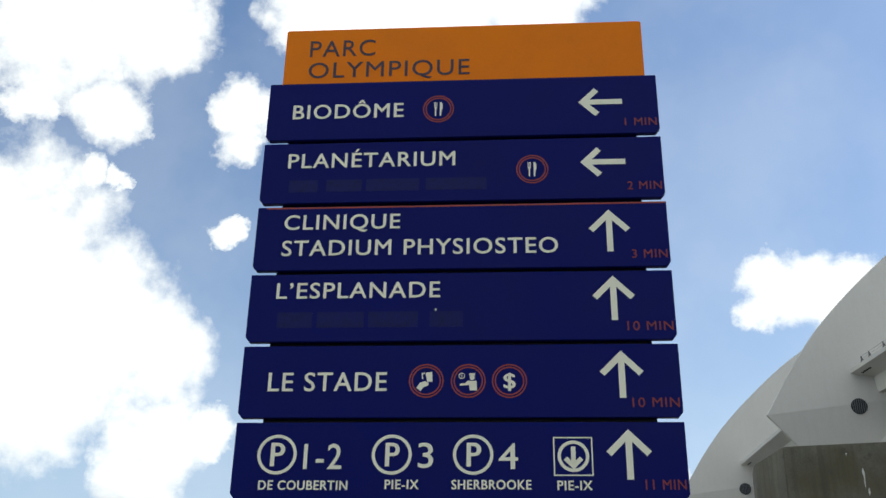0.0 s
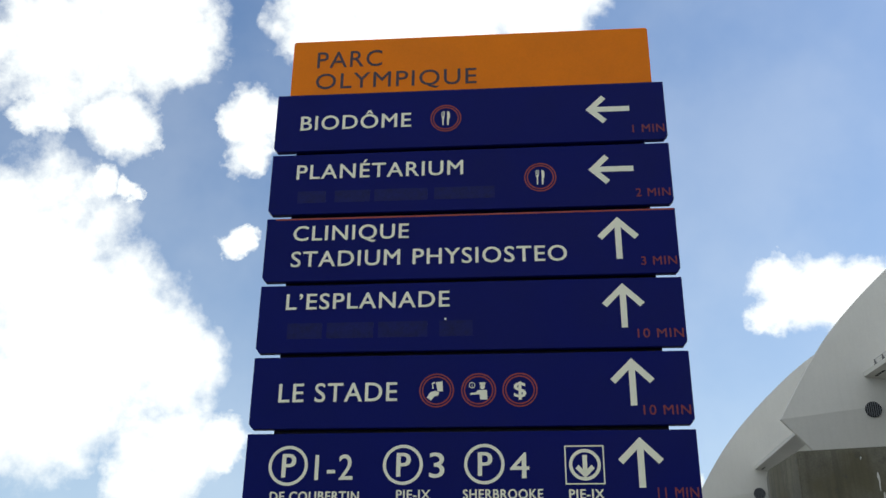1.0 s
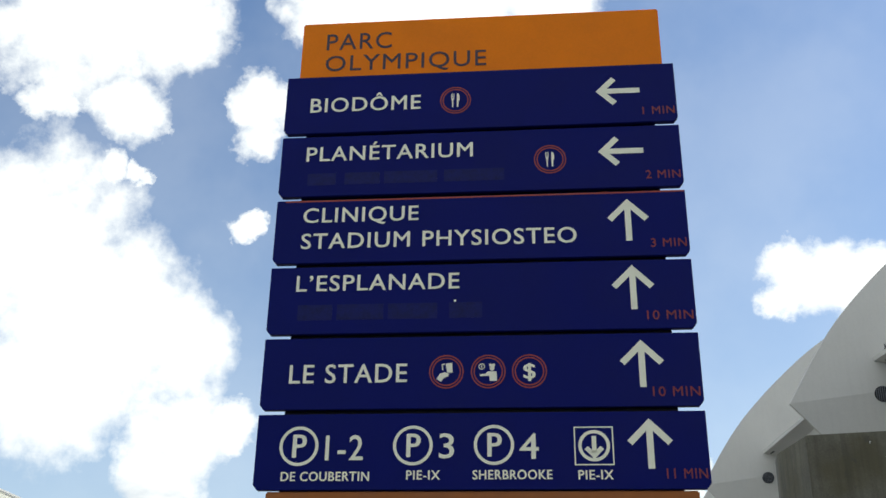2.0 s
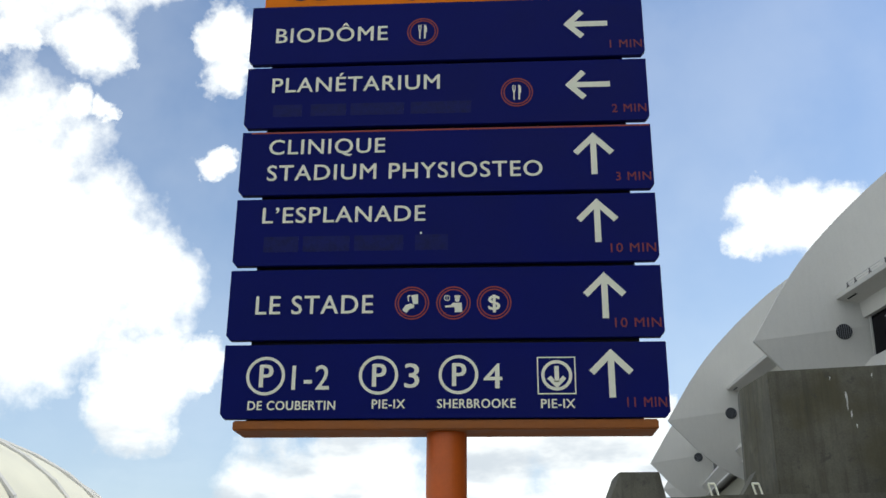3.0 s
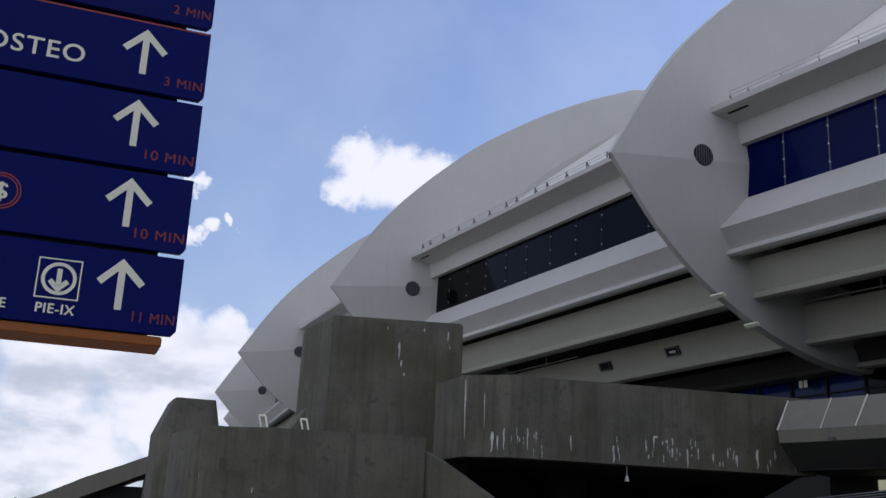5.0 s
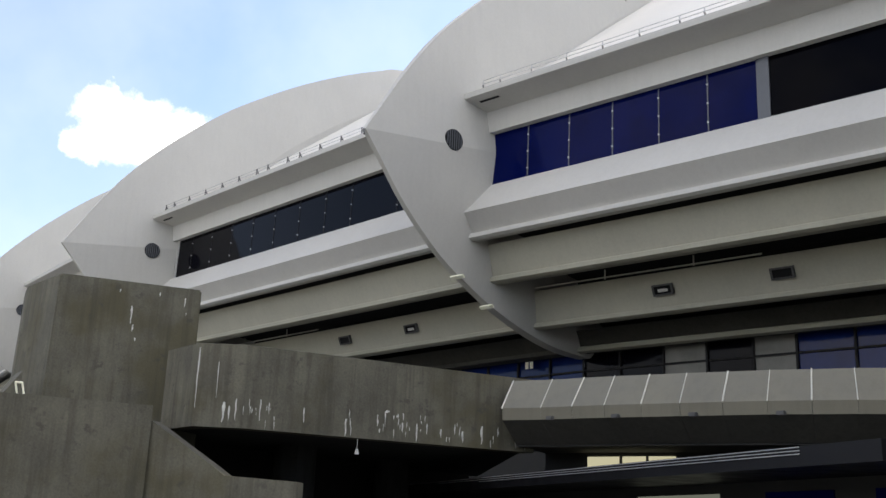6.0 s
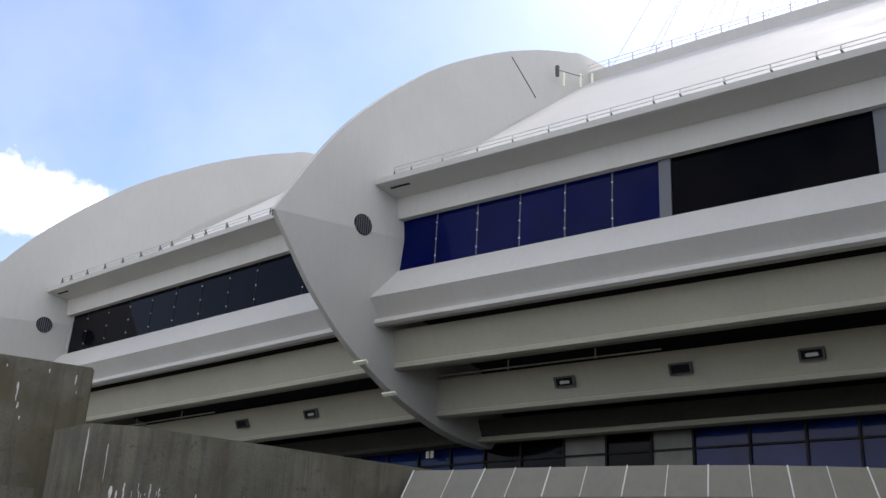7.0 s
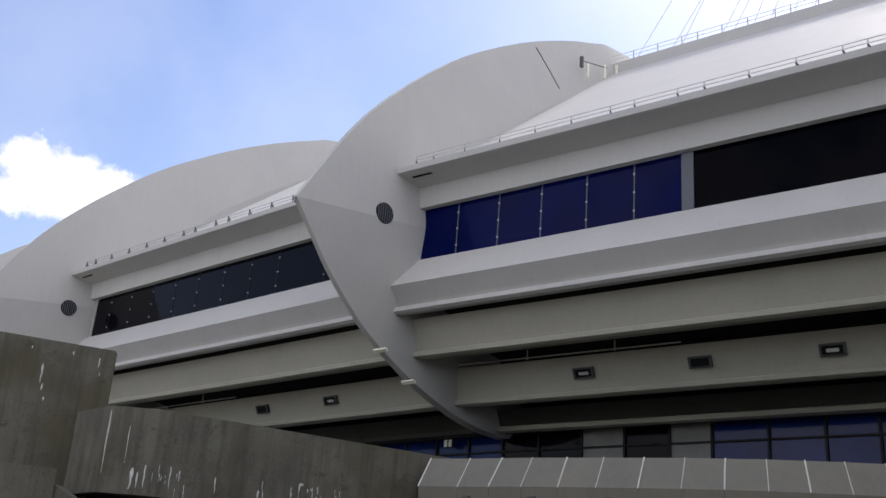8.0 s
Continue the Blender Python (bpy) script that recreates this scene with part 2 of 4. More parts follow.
def along(k, s, r, z):
    """A place in the bay between rib k (s = 0) and rib k + 1 (s = 1)."""
    z -= 0.35 * min(1.0, max(0.0, k + s))
    return on(k, r, z).lerp(on(k + 1, r, z), s)


def loft(bm, profile, k, s0=0.0, s1=1.0):
    a = [bm.verts.new(along(k, s0, r, z)) for r, z in profile]
    b = [bm.verts.new(along(k, s1, r, z)) for r, z in profile]
    for i in range(len(profile)):
        j = (i + 1) % len(profile)
        bm.faces.new((a[i], a[j], b[j], b[i]))
    bm.faces.new(a[::-1]), bm.faces.new(b)


def smooth_curve(pts, n):
    """Catmull-Rom through the points."""
    out = []
    for i in range(len(pts) - 1):
        p0, p1, p2, p3 = (Vector(pts[max(0, min(len(pts) - 1, i + d))]) for d in (-1, 0, 1, 2))
        for j in range(n):
            t = j / n
            out.append(0.5 * (2 * p1 + (p2 - p0) * t + (2 * p0 - 5 * p1 + 4 * p2 - p3) * t * t + (3 * p1 - p0 - 3 * p2 + p3) * t ** 3))
    return out + [Vector(pts[-1])]


RIB_UPPER = [(-36, 34.9), (-28, 34.4), (-22, 33.4), (-20, 32.65), (-17.2, 31.35), (-14.1, 29.65), (-11.6, 28.05), (-9.05, 26.25), (-6.8, 24.3), (-4.85, 22.4), (-3.25, 20.62), (-1.88, 18.75), (-0.9, 17.2), (0, 15.75)]
RIB_LOWER = [(0, 15.75), (-0.8, 14.88), (-2.2, 13.38), (-4.1, 11.88), (-5.84, 10.97), (-7.65, 10.22), (-9.9, 9.6), (-11.9, 9.32), (-14.3, 9.3)]
HALF = 1.05    # half a rib's thickness at the bays


def make_rib(k, stadium, detail):
    up, low = smooth_curve(RIB_UPPER, 4), smooth_curve(RIB_LOWER, 4)
    bm = bmesh.new()
    rows = []
    for i, e in enumerate(up + low[1:]):
        if i < len(up):
            f = i / (len(up) - 1)
            w0 = 0.30 * (1 - f) + 0.10
            core = Vector((-30, 30)).lerp(Vector((-11, 17.0)), f)
            g = 0.35 + 0.20 * f * f
        else:
            f = (i - len(up)) / (len(low) - 2)
            w0 = 0.10 + 0.25 * f * f
            core = Vector((-11, 17.0)).lerp(Vector((-16, 11.5)), f)
            g = 0.55 - 0.2 * f
        q = e.lerp(core, g)
        rows.append([bm.verts.new(on(k, *p, s)) for p, s in ((core, -HALF), (q, -HALF), (e, -w0), (e, w0), (q, HALF), (core, HALF))])
    for a, b in zip(rows, rows[1:]):
        for i in range(5):
            bm.faces.new((a[i], a[i + 1], b[i + 1], b[i]))
    bmesh.ops.remove_doubles(bm, verts=bm.verts, dist=0.001)
    rib = part("rib", bm, SHELL, stadium, "tall curved rib of pale concrete with a pointed nose", smooth=True)
    rib.data.set_sharp_from_angle(angle=radians(10))
    bpy.context.view_layer.update()
    bm = bmesh.new()
    foot = [on(k, r, 0, s) for r, s in ((-15.5, -0.9), (-21, -0.9), (-21, 0.9), (-15.5, 0.9))]
    prism(bm, [(v.x, v.y) for v in foot], -0.2, 11.5)
    part("pier", bm, SOFFIT, rib)
    p, tan, out = FRAMES[k]
    for s in (-1, 1):      # round louvred vents in both flanks, framed by a thin collar
        r, z = (-4.05, 16.42) if k <= 0 else (-4.8, 16.15)
        hit, place = rib.ray_cast(on(k, r, z, s * 4.0), -s * tan)[:2]
        c = place - s * tan * 0.14 if hit else on(k, r, z, s * 0.80)
        m = Matrix((tan, out, (0, 0, 1))).transposed().to_4x4()
        m.translation = c
        m = m @ pose(0, 0, 0, 0, 0, s * 8)
        bm = bmesh.new()
        bmesh.ops.create_cone(bm, cap_ends=True, segments=28, radius1=0.43, radius2=0.43, depth=0.34, matrix=m @ pose(0, 0, 0, 0, 90, 0))
        vent = part("vent", bm, BLACKISH, rib, "round dark louvred vent")
        bm = bmesh.new()
        for i in range(7):
            w = -0.33 + 0.11 * i
            h = math.sqrt(max(0.0, 0.41 ** 2 - w * w))
            box(bm, -0.19, 0.19, w - 0.022, w + 0.022, -h, h, m=m)
        part("louvre", bm, GREY_MULLION, vent)
    if not detail:
        return rib
    m = Matrix((tan, out, (0, 0, 1))).transposed().to_4x4()
    for r, z in ((-5.0, 11.18), (-6.75, 10.33)):      # short pale brackets on the under edge
        bm = bmesh.new()
        mm = m.copy()
        mm.translation = on(k, r, z)
        box(bm, -0.62, 0.05, -0.05, 0.12, -0.08, 0.0, 0.01, mm @ pose(0, 0, 0, 35, 0, 0))
        part("edge_bracket", bm, LETTER, rib, "short pale metal bracket")
    if k != 0:
        return rib
    # movement joint over the crest and a stub rail beside it
    bm = bmesh.new()
    spots = []
    for r, z in ((-14.35, 29.42), (-14.8, 28.85), (-15.2, 28.35), (-15.5, 27.95), (-15.8, 27.55)):
        hit, place = rib.ray_cast(on(k, r, z, -4.0), tan)[:2]
        spots.append(place - tan * 0.012 if hit else on(k, r, z, -1.06))
    for a, b in zip(spots, spots[1:]):
        tube(bm, a, b, 0.03, 6)
    part("movement_joint", bm, PANELS, rib, "dark movement joint")
    bm = bmesh.new()
    tube(bm, on(k, -17.55, 29.65, -1.12), on(k, -17.55, 30.25, -1.12), 0.11, 8)
    tube(bm, on(k, -17.5, 30.0, -1.15), on(k, -20.1, 30.85, -1.15), 0.03, 8)
    stub = part("stub_rail", bm, BRACKET, rib, "short dark stub rail")
    for r, z in ((-18.15, 29.75), (-19.9, 30.55), (-21.2, 31.2)):
        bm = bmesh.new()
        tube(bm, on(k, r, z - 0.45, -1.15), on(k, r, z + 0.4, -1.15), 0.07, 8)
        part("rail_post", bm, LETTER, stub, "white rail post")
    # small fixing at the nose tip
    bm = bmesh.new()
    tube(bm, on(k, 0.02, 15.72, -0.05), on(k, 0.14, 15.45, -0.2), 0.035, 6)
    part("nose_fixing", bm, BRACKET, rib)
    return rib


PROFILES = (
    ("roof", BAND, "white sloping concrete roof edge", [(-4.6, 18.6), (-4.62, 18.38), (-4.74, 18.34), (-5.8, 18.14), (-7.0, 18.14), (-22, 30.8), (-60, 33), (-60, 33.6), (-22.1, 31.98), (-21.5, 31.95), (-21.55, 31.35), (-6.4, 19.2), (-5.5, 18.84)]),
    ("fascia", BAND, "white painted fascia", [(-5.76, 18.135), (-5.82, 17.25), (-6.8, 17.25), (-6.8, 18.135)]),
    ("sill_beam", BAND, "white sloping sill beam", [(-6.0, 15.08), (-4.86, 13.70), (-5.46, 12.98), (-5.30, 12.95), (-5.28, 12.78), (-5.42, 12.70), (-5.75, 12.72), (-6.0, 13.3), (-7.4, 13.4), (-7.4, 15.08)]),
    ("upper_beam", SOFFIT, "cream slanted soffit beam", [(-6.25, 12.70), (-6.80, 11.55), (-6.70, 11.5), (-6.72, 11.34), (-6.9, 11.28), (-7.35, 11.32), (-7.6, 12.0), (-7.6, 12.70)]),
    ("middle_beam", SOFFIT, "cream slanted soffit beam with lamps", [(-9.05, 11.35), (-9.62, 10.16), (-9.52, 10.12), (-9.55, 9.98), (-9.75, 9.92), (-10.1, 9.95), (-10.3, 10.8), (-10.3, 11.35)]),
    # this beam's deep shade is painted into its colour
    ("lower_beam", SHADED_CONCRETE, "soffit beam with deep shade in its colour", [(-11.9, 10.2), (-12.55, 9.62), (-12.6, 9.45), (-13.2, 9.42), (-13.4, 10.2)]),
    # the gaps' shade is put into this wall's colour
    ("inner_wall", SHADE_BLACK, "recessed wall behind the beams with shade in its colour", [(-7.45, 17.3), (-7.45, 13.45), (-8.8, 13.2), (-8.8, 12.6), (-11.6, 12.3), (-11.6, 11.3), (-13.45, 10.6), (-13.45, 9.5), (-15.5, 9.5), (-15.5, 17.3)]),
)
PANE_EDGES = (0.966, 0.888, 0.807, 0.727, 0.647, 0.568, 0.484, 0.40, 0.32, 0.19, 0.11, 0.034)
RAIL_STEPS = (0.95, 0.914, 0.85, 0.782, 0.716, 0.652, 0.586, 0.547, 0.48, 0.44, 0.376, 0.312, 0.252, 0.221, 0.15, 0.085)
ROOF_STEPS = (0.977, 0.914, 0.848, 0.784, 0.743, 0.681, 0.618, 0.552, 0.516, 0.453, 0.392, 0.331, 0.294, 0.249, 0.19, 0.13, 0.07)


def make_bay(k, stadium, detail):
    made = {}
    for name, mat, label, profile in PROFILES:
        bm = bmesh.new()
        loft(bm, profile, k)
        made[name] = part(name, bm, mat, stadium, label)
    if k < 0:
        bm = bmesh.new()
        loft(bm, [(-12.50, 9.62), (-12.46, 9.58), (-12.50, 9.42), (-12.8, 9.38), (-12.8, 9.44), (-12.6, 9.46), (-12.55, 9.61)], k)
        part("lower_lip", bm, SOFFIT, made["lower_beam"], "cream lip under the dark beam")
    bm = bmesh.new()
    loft(bm, [(-4.98, 18.31), (-5.09, 18.29), (-5.09, 18.262), (-4.98, 18.28)], k, 0.915, 0.955)
    part("drip_slot", bm, BLACKISH, made["roof"], "short dark slot under the eave")
    strip = new("window_strip")
    strip.parent = stadium
    strip["label"] = "long strip of dark blue and black glass"
    edges = [s for s in PANE_EDGES if k >= 0 or s not in (0.40, 0.32)]
    if k >= 0:
        edges[0] = 0.948
    for i, (s1, s0) in enumerate(zip(edges, edges[1:])):
        black = (k < 0 and 0.15 < s0 < 0.45) or k >= 0
        bm = bmesh.new()
        loft(bm, [(-6.10, 17.26), (-6.06, 15.07), (-6.10, 15.07), (-6.14, 17.26)], k, s0 + 0.001, s1 - 0.001)
        part("pane", bm, (GLASS_DEEP if k < 0 else GLASS_BLACK) if black else GLASS, strip, "black glass pane" if black else "")
    for s in (0.484, 0.19) if k < 0 else ():
        bm = bmesh.new()
        loft(bm, [(-6.03, 17.26), (-5.99, 15.07), (-6.2, 15.07), (-6.2, 17.26)], k, s - 0.009, s + 0.009)
        part("mullion", bm, GREY_MULLION, strip, "grey mullion")
    for s in (edges[0] + 0.001, 0.033):
        bm = bmesh.new()
        loft(bm, [(-6.0, 17.26), (-5.96, 15.07), (-6.2, 15.07), (-6.2, 17.26)], k, s - 0.0015, s + 0.0015)
        part("jamb", bm, BAND, strip)
    if detail:
        for s in edges[1:-1]:
            for z in (15.45, 16.15, 16.85):
                bm = bmesh.new()
                c = along(k, s, -6.09 + (17.26 - z) * 0.018, z)
                bmesh.ops.create_cone(bm, cap_ends=True, segments=8, radius1=0.036, radius2=0.036, depth=0.06,
                                      matrix=Matrix.Translation(c) @ FRAMES[k][2].to_track_quat("Z", "Y").to_matrix().to_4x4())
                part("glass_fixing", bm, RAIL, strip)
            bm = bmesh.new()
            loft(bm, [(-6.085, 17.25), (-6.045, 15.08), (-6.06, 15.08), (-6.1, 17.25)], k, s - 0.0009, s + 0.0009)
            part("joint", bm, GREY_MULLION if k < 0 else BLACKISH, strip)
        # low guard rails on A-shaped brackets: eave and roof top
        for name, steps, r, z, h, n in (("eave_rail", RAIL_STEPS, -5.05, 18.68, 0.5, 3), ("roof_rail", ROOF_STEPS, -21.7, 31.78, 0.8, 3)):
            rail = new(name)
            rail.parent = stadium
            rail["label"] = "low galvanised guard rail on small brackets"
            for s in steps:
                bm = bmesh.new()
                if name == "roof_rail":
                    tube(bm, along(k, s, r, z - 0.1), along(k, s, r, z + h), 0.035, 6)
                    part("bracket", bm, RAIL, rail)
                    continue
                tube(bm, along(k, s, r, z - 0.1), along(k, s, r, z + h), 0.026 if k < 0 else 0.036, 6)
                if k >= 0:
                    tube(bm, along(k, s - 0.016, r, z - 0.1), along(k, s, r, z + h * 0.9), 0.036, 6)
                bracket = part("bracket", bm, BRACKET if k >= 0 else RAIL, rail)
                bm = bmesh.new()
                tube(bm, along(k, s - 0.009, r + 0.22, z - 0.16), along(k, s, r, z + h * 0.6), 0.038, 6)
                part("strut", bm, BRACKET, bracket, "dark leaning strut")
            for i in range(n):
                zz = z + h * (1 - i * 0.3)
                bm = bmesh.new()
                tube(bm, along(k, steps[-1], r, zz), along(k, steps[0], r, zz), 0.016, 6)
                part("bar", bm, RAIL, rail)
        # lamp boxes and a blank box in the middle beam
        lamps = ((0.723, True), (0.527, False), (0.335, True)) if k < 0 else ((0.28, True), (0.477, False))
        for s, lit in lamps:
            c = along(k, s, -9.28, 10.74)
            out = (along(k, s, -9.05, 11.35) - along(k, s, -9.62, 10.16)).normalized()
            tan = (along(k, 1, -9.3, 10.7) - along(k, 0, -9.3, 10.7)).normalized()
            m = Matrix((tan, out, tan.cross(out))).transposed().to_4x4()
            m.translation = c
            bm = bmesh.new()
            for a, b, d, e in ((-0.42, 0.42, -0.21, -0.15), (-0.42, 0.42, 0.15, 0.21), (-0.42, -0.35, -0.15, 0.15), (0.35, 0.42, -0.15, 0.15)):
                box(bm, a, b, d, e, -0.08, 0.08, 0.008, m)
            lamp = part("lamp_box" if lit else "blank_box", bm, BRACKET, made["middle_beam"], "dark square lamp housing" if lit else "dark blank housing")
            bm = bmesh.new()
            box(bm, -0.36, 0.36, -0.16, 0.16, -0.03, 0.03, 0.0, m)
            part("back", bm, BLACKISH, lamp)
            if lit:
                bm = bmesh.new()
                box(bm, -0.21, 0.21, -0.08, 0.05, -0.05, 0.05, 0.02, m)
                part("lamp_lens", bm, LAMP_GLASS, lamp, "pale lamp lens")
        # thin rods along the recess above the middle beam
        bm = bmesh.new()
        tube(bm, along(k, 0.55, -8.9, 11.42), along(k, 0.96, -8.9, 11.45), 0.03, 6)
        for s in (0.66, 0.82):
            tube(bm, along(k, s, -8.9, 11.36), along(k, s, -8.9, 11.75), 0.03, 6)
        part("recess_rod", bm, SEAM, stadium, "thin pale rod along the recess")
    return made


def make_ground_storey(k, stadium):
    """Glazed storey set back under the beams: panes, posts and a dark band under them."""
    storey = new("ground_storey")
    storey.parent = stadium
    storey["label"] = "set back glazed storey with dark blue panes"
    edges = (0.0, 0.08, 0.16, 0.24, 0.32, 0.40, 0.49, 0.585, 0.66, 0.745, 0.83, 0.92, 1.0)
    for i, (s0, s1) in enumerate(zip(edges, edges[1:])):
        bm = bmesh.new()
        loft(bm, [(-13.6, 9.5), (-13.6, 7.6), (-13.66, 7.6), (-13.66, 9.5)], k, s0 + 0.002, s1 - 0.002)
        # panes 7 and 9 have their pale reflection painted on
        part("pane", bm, GLASS_BLACK if i in (8, 10, 11) else (PALE_REFLECTION if i in (7, 9) and k < 0 else GLASS_LOW), storey)
        bm = bmesh.new()
        loft(bm, [(-13.5, 9.45), (-13.5, 7.6), (-13.6, 7.6), (-13.6, 9.45)], k, s0 - 0.002, s0 + 0.002)
        part("post", bm, BLACKISH, storey)
    for z in (8.75, 7.65):
        bm = bmesh.new()
        loft(bm, [(-13.52, z + 0.04), (-13.52, z - 0.04), (-13.6, z - 0.04), (-13.6, z + 0.04)], k)
        part("transom", bm, BLACKISH, storey)
    # plinth coloured near-black for the shade at the stadium's foot
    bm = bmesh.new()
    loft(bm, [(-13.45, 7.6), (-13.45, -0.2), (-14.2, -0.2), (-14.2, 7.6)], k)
    part("plinth", bm, SHADE_BLACK, storey, "plinth wall with shade in its colour")


stadium = thing("stadium", "pale concrete stadium with curved ribs and dark window bands", "stadium")
for k in range(-4, 7):
    make_rib(k, stadium, k in (0, 1))
for k in range(-4, 6):
    make_bay(k, stadium, k in (-1, 0))
    make_ground_storey(k, stadium)

# two pale unreadable characters on the dark glass beside the rib
for dx in (-0.13, 0.13):
    bm = bmesh.new()
    tan = FRAMES[0][1]
    m = Matrix((tan, FRAMES[0][2], (0, 0, 1))).transposed().to_4x4()
    m.translation = Vector((30.37, 34.49, 9.2)) + FRAMES[0][2] * 0.14 - tan * dx
    box(bm, -0.09, 0.09, -0.01, 0.01, -0.16, 0.16, 0.0, m)
    part("gate_mark", bm, LETTER, stadium, "small white bar of gate lettering")

# stay cables that run up from the roof towards the mast: foot x, y, z, then a higher place on the same cable
for fx, fy, fz, hx, hy, hz in ((47.4, 37.4, 38.3, 50.0, 33.9, 46.5), (48.65, 35.8, 38.4, 51.1, 32.3, 46.35), (48.96, 35.3, 38.4, 51.0, 32.4, 46.4),
                               (50.7, 32.8, 39.9, 52.3, 30.3, 46.1), (51.1, 32.3, 39.9, 52.6, 29.8, 46.0), (51.7, 31.3, 39.9, 52.8, 29.4, 45.9),
                               (52.2, 30.4, 40.1, 53.4, 28.4, 45.7), (53.0, 29.1, 40.3, 53.8, 27.7, 45.6), (53.6, 28.0, 40.6, 54.4, 26.5, 45.4),
                               (54.1, 27.0, 40.8, 54.8, 25.6, 45.2), (55.7, 23.6, 41.2, 56.1, 22.7, 44.5)):
    a, b = Vector((fx, fy, fz)), Vector((hx, hy, hz))
    bm = bmesh.new()
    tube(bm, a - (b - a) * (a.z - 32.5) / (b.z - a.z), a + (b - a) * 6, 0.022, 6)
    part("stay_cable", bm, CABLE, stadium, "thin grey steel stay cable")

# ---- ground ----
bm = bmesh.new()
bmesh.ops.create_circle(bm, cap_ends=True, segments=64, radius=2500)
ground = tagged(part("ground", bm, ASPHALT), "grey paved ground reaching the horizon", "ground", kind="structure")


# ---- an added, unseen dark belt of trees behind the viewer blocks low sky light and closes the place ----
rnd = random.Random(11)
bm = bmesh.new()
for ring_i in range(3):
    for i in range(900):
        a = radians(62 + 190 * rnd.random())
        d = 46 + 5 * ring_i + rnd.uniform(-2, 2)
        top = 6.5 + 2.5 * noise.noise(Vector((a * 6, ring_i * 3.1, 0)))
        c = Vector((-math.sin(a) * d, math.cos(a) * d, rnd.uniform(0.3, top)))
        u = Vector((rnd.gauss(0, 1), rnd.gauss(0, 1), rnd.gauss(0, 1))).normalized() * rnd.uniform(0.8, 1.6)
        v = u.orthogonal().normalized() * rnd.uniform(0.8, 1.4)
        bm.faces.new([bm.verts.new(p) for p in (c - u, c + v, c + u, c - v)])
# taller unseen clump nearby, added to darken the right-hand bay
for i in range(2600):
    a = radians(222 + 45 * rnd.random())
    d = rnd.uniform(15, 24)
    top = 15.0 + 3 * noise.noise(Vector((a * 7, 9.3, 0)))
    c = Vector((-math.sin(a) * d, math.cos(a) * d, rnd.uniform(0.3, top)))
    u = Vector((rnd.gauss(0, 1), rnd.gauss(0, 1), rnd.gauss(0, 1))).normalized() * rnd.uniform(0.5, 1.1)
    v = u.orthogonal().normalized() * rnd.uniform(0.5, 1.0)
    bm.faces.new([bm.verts.new(p) for p in (c - u, c + v, c + u, c - v)])
belt = tagged(part("unseen_tree_belt", bm, FOLIAGE), "unseen dark green belt of trees added to block sky light", "trees", kind="stuff")


# ---- the wayfinding sign ----
sign = thing("directional_sign", "navy wayfinding sign with white lettering on an orange post", "sign", at=(0, 3.5, 0))


def polys(bm, shapes, y0=-0.002, y1=0.0):
    """Flat shapes in the sign's plane, each with a little thickness: rows of (x, z)."""
    for pts in shapes:
        f = [bm.verts.new((x, y0, z)) for x, z in pts]
        b = [bm.verts.new((x, y1, z)) for x, z in pts]
        bm.faces.new(f), bm.faces.new(b[::-1])
        for i in range(len(pts)):
            j = (i + 1) % len(pts)
            bm.faces.new((f[i], b[i], b[j], f[j]))


def ring(bm, x, z, r, w, n=40, y0=-0.002):
    loops = [[bm.verts.new((x + rr * math.cos(2 * math.pi * i / n), y, z + rr * math.sin(2 * math.pi * i / n))) for i in range(n)]
             for rr, y in ((r, 0.0), (r, y0), (r - w, y0), (r - w, 0.0))]
    for a, b in zip(loops, loops[1:]):
        for i in range(n):
            j = (i + 1) % n
            bm.faces.new((a[i], a[j], b[j], b[i]))


def disc(x, z, rx, rz=None, n=20):
    return [(x + rx * math.cos(2 * math.pi * i / n), z + (rz or rx) * math.sin(2 * math.pi * i / n)) for i in range(n)]


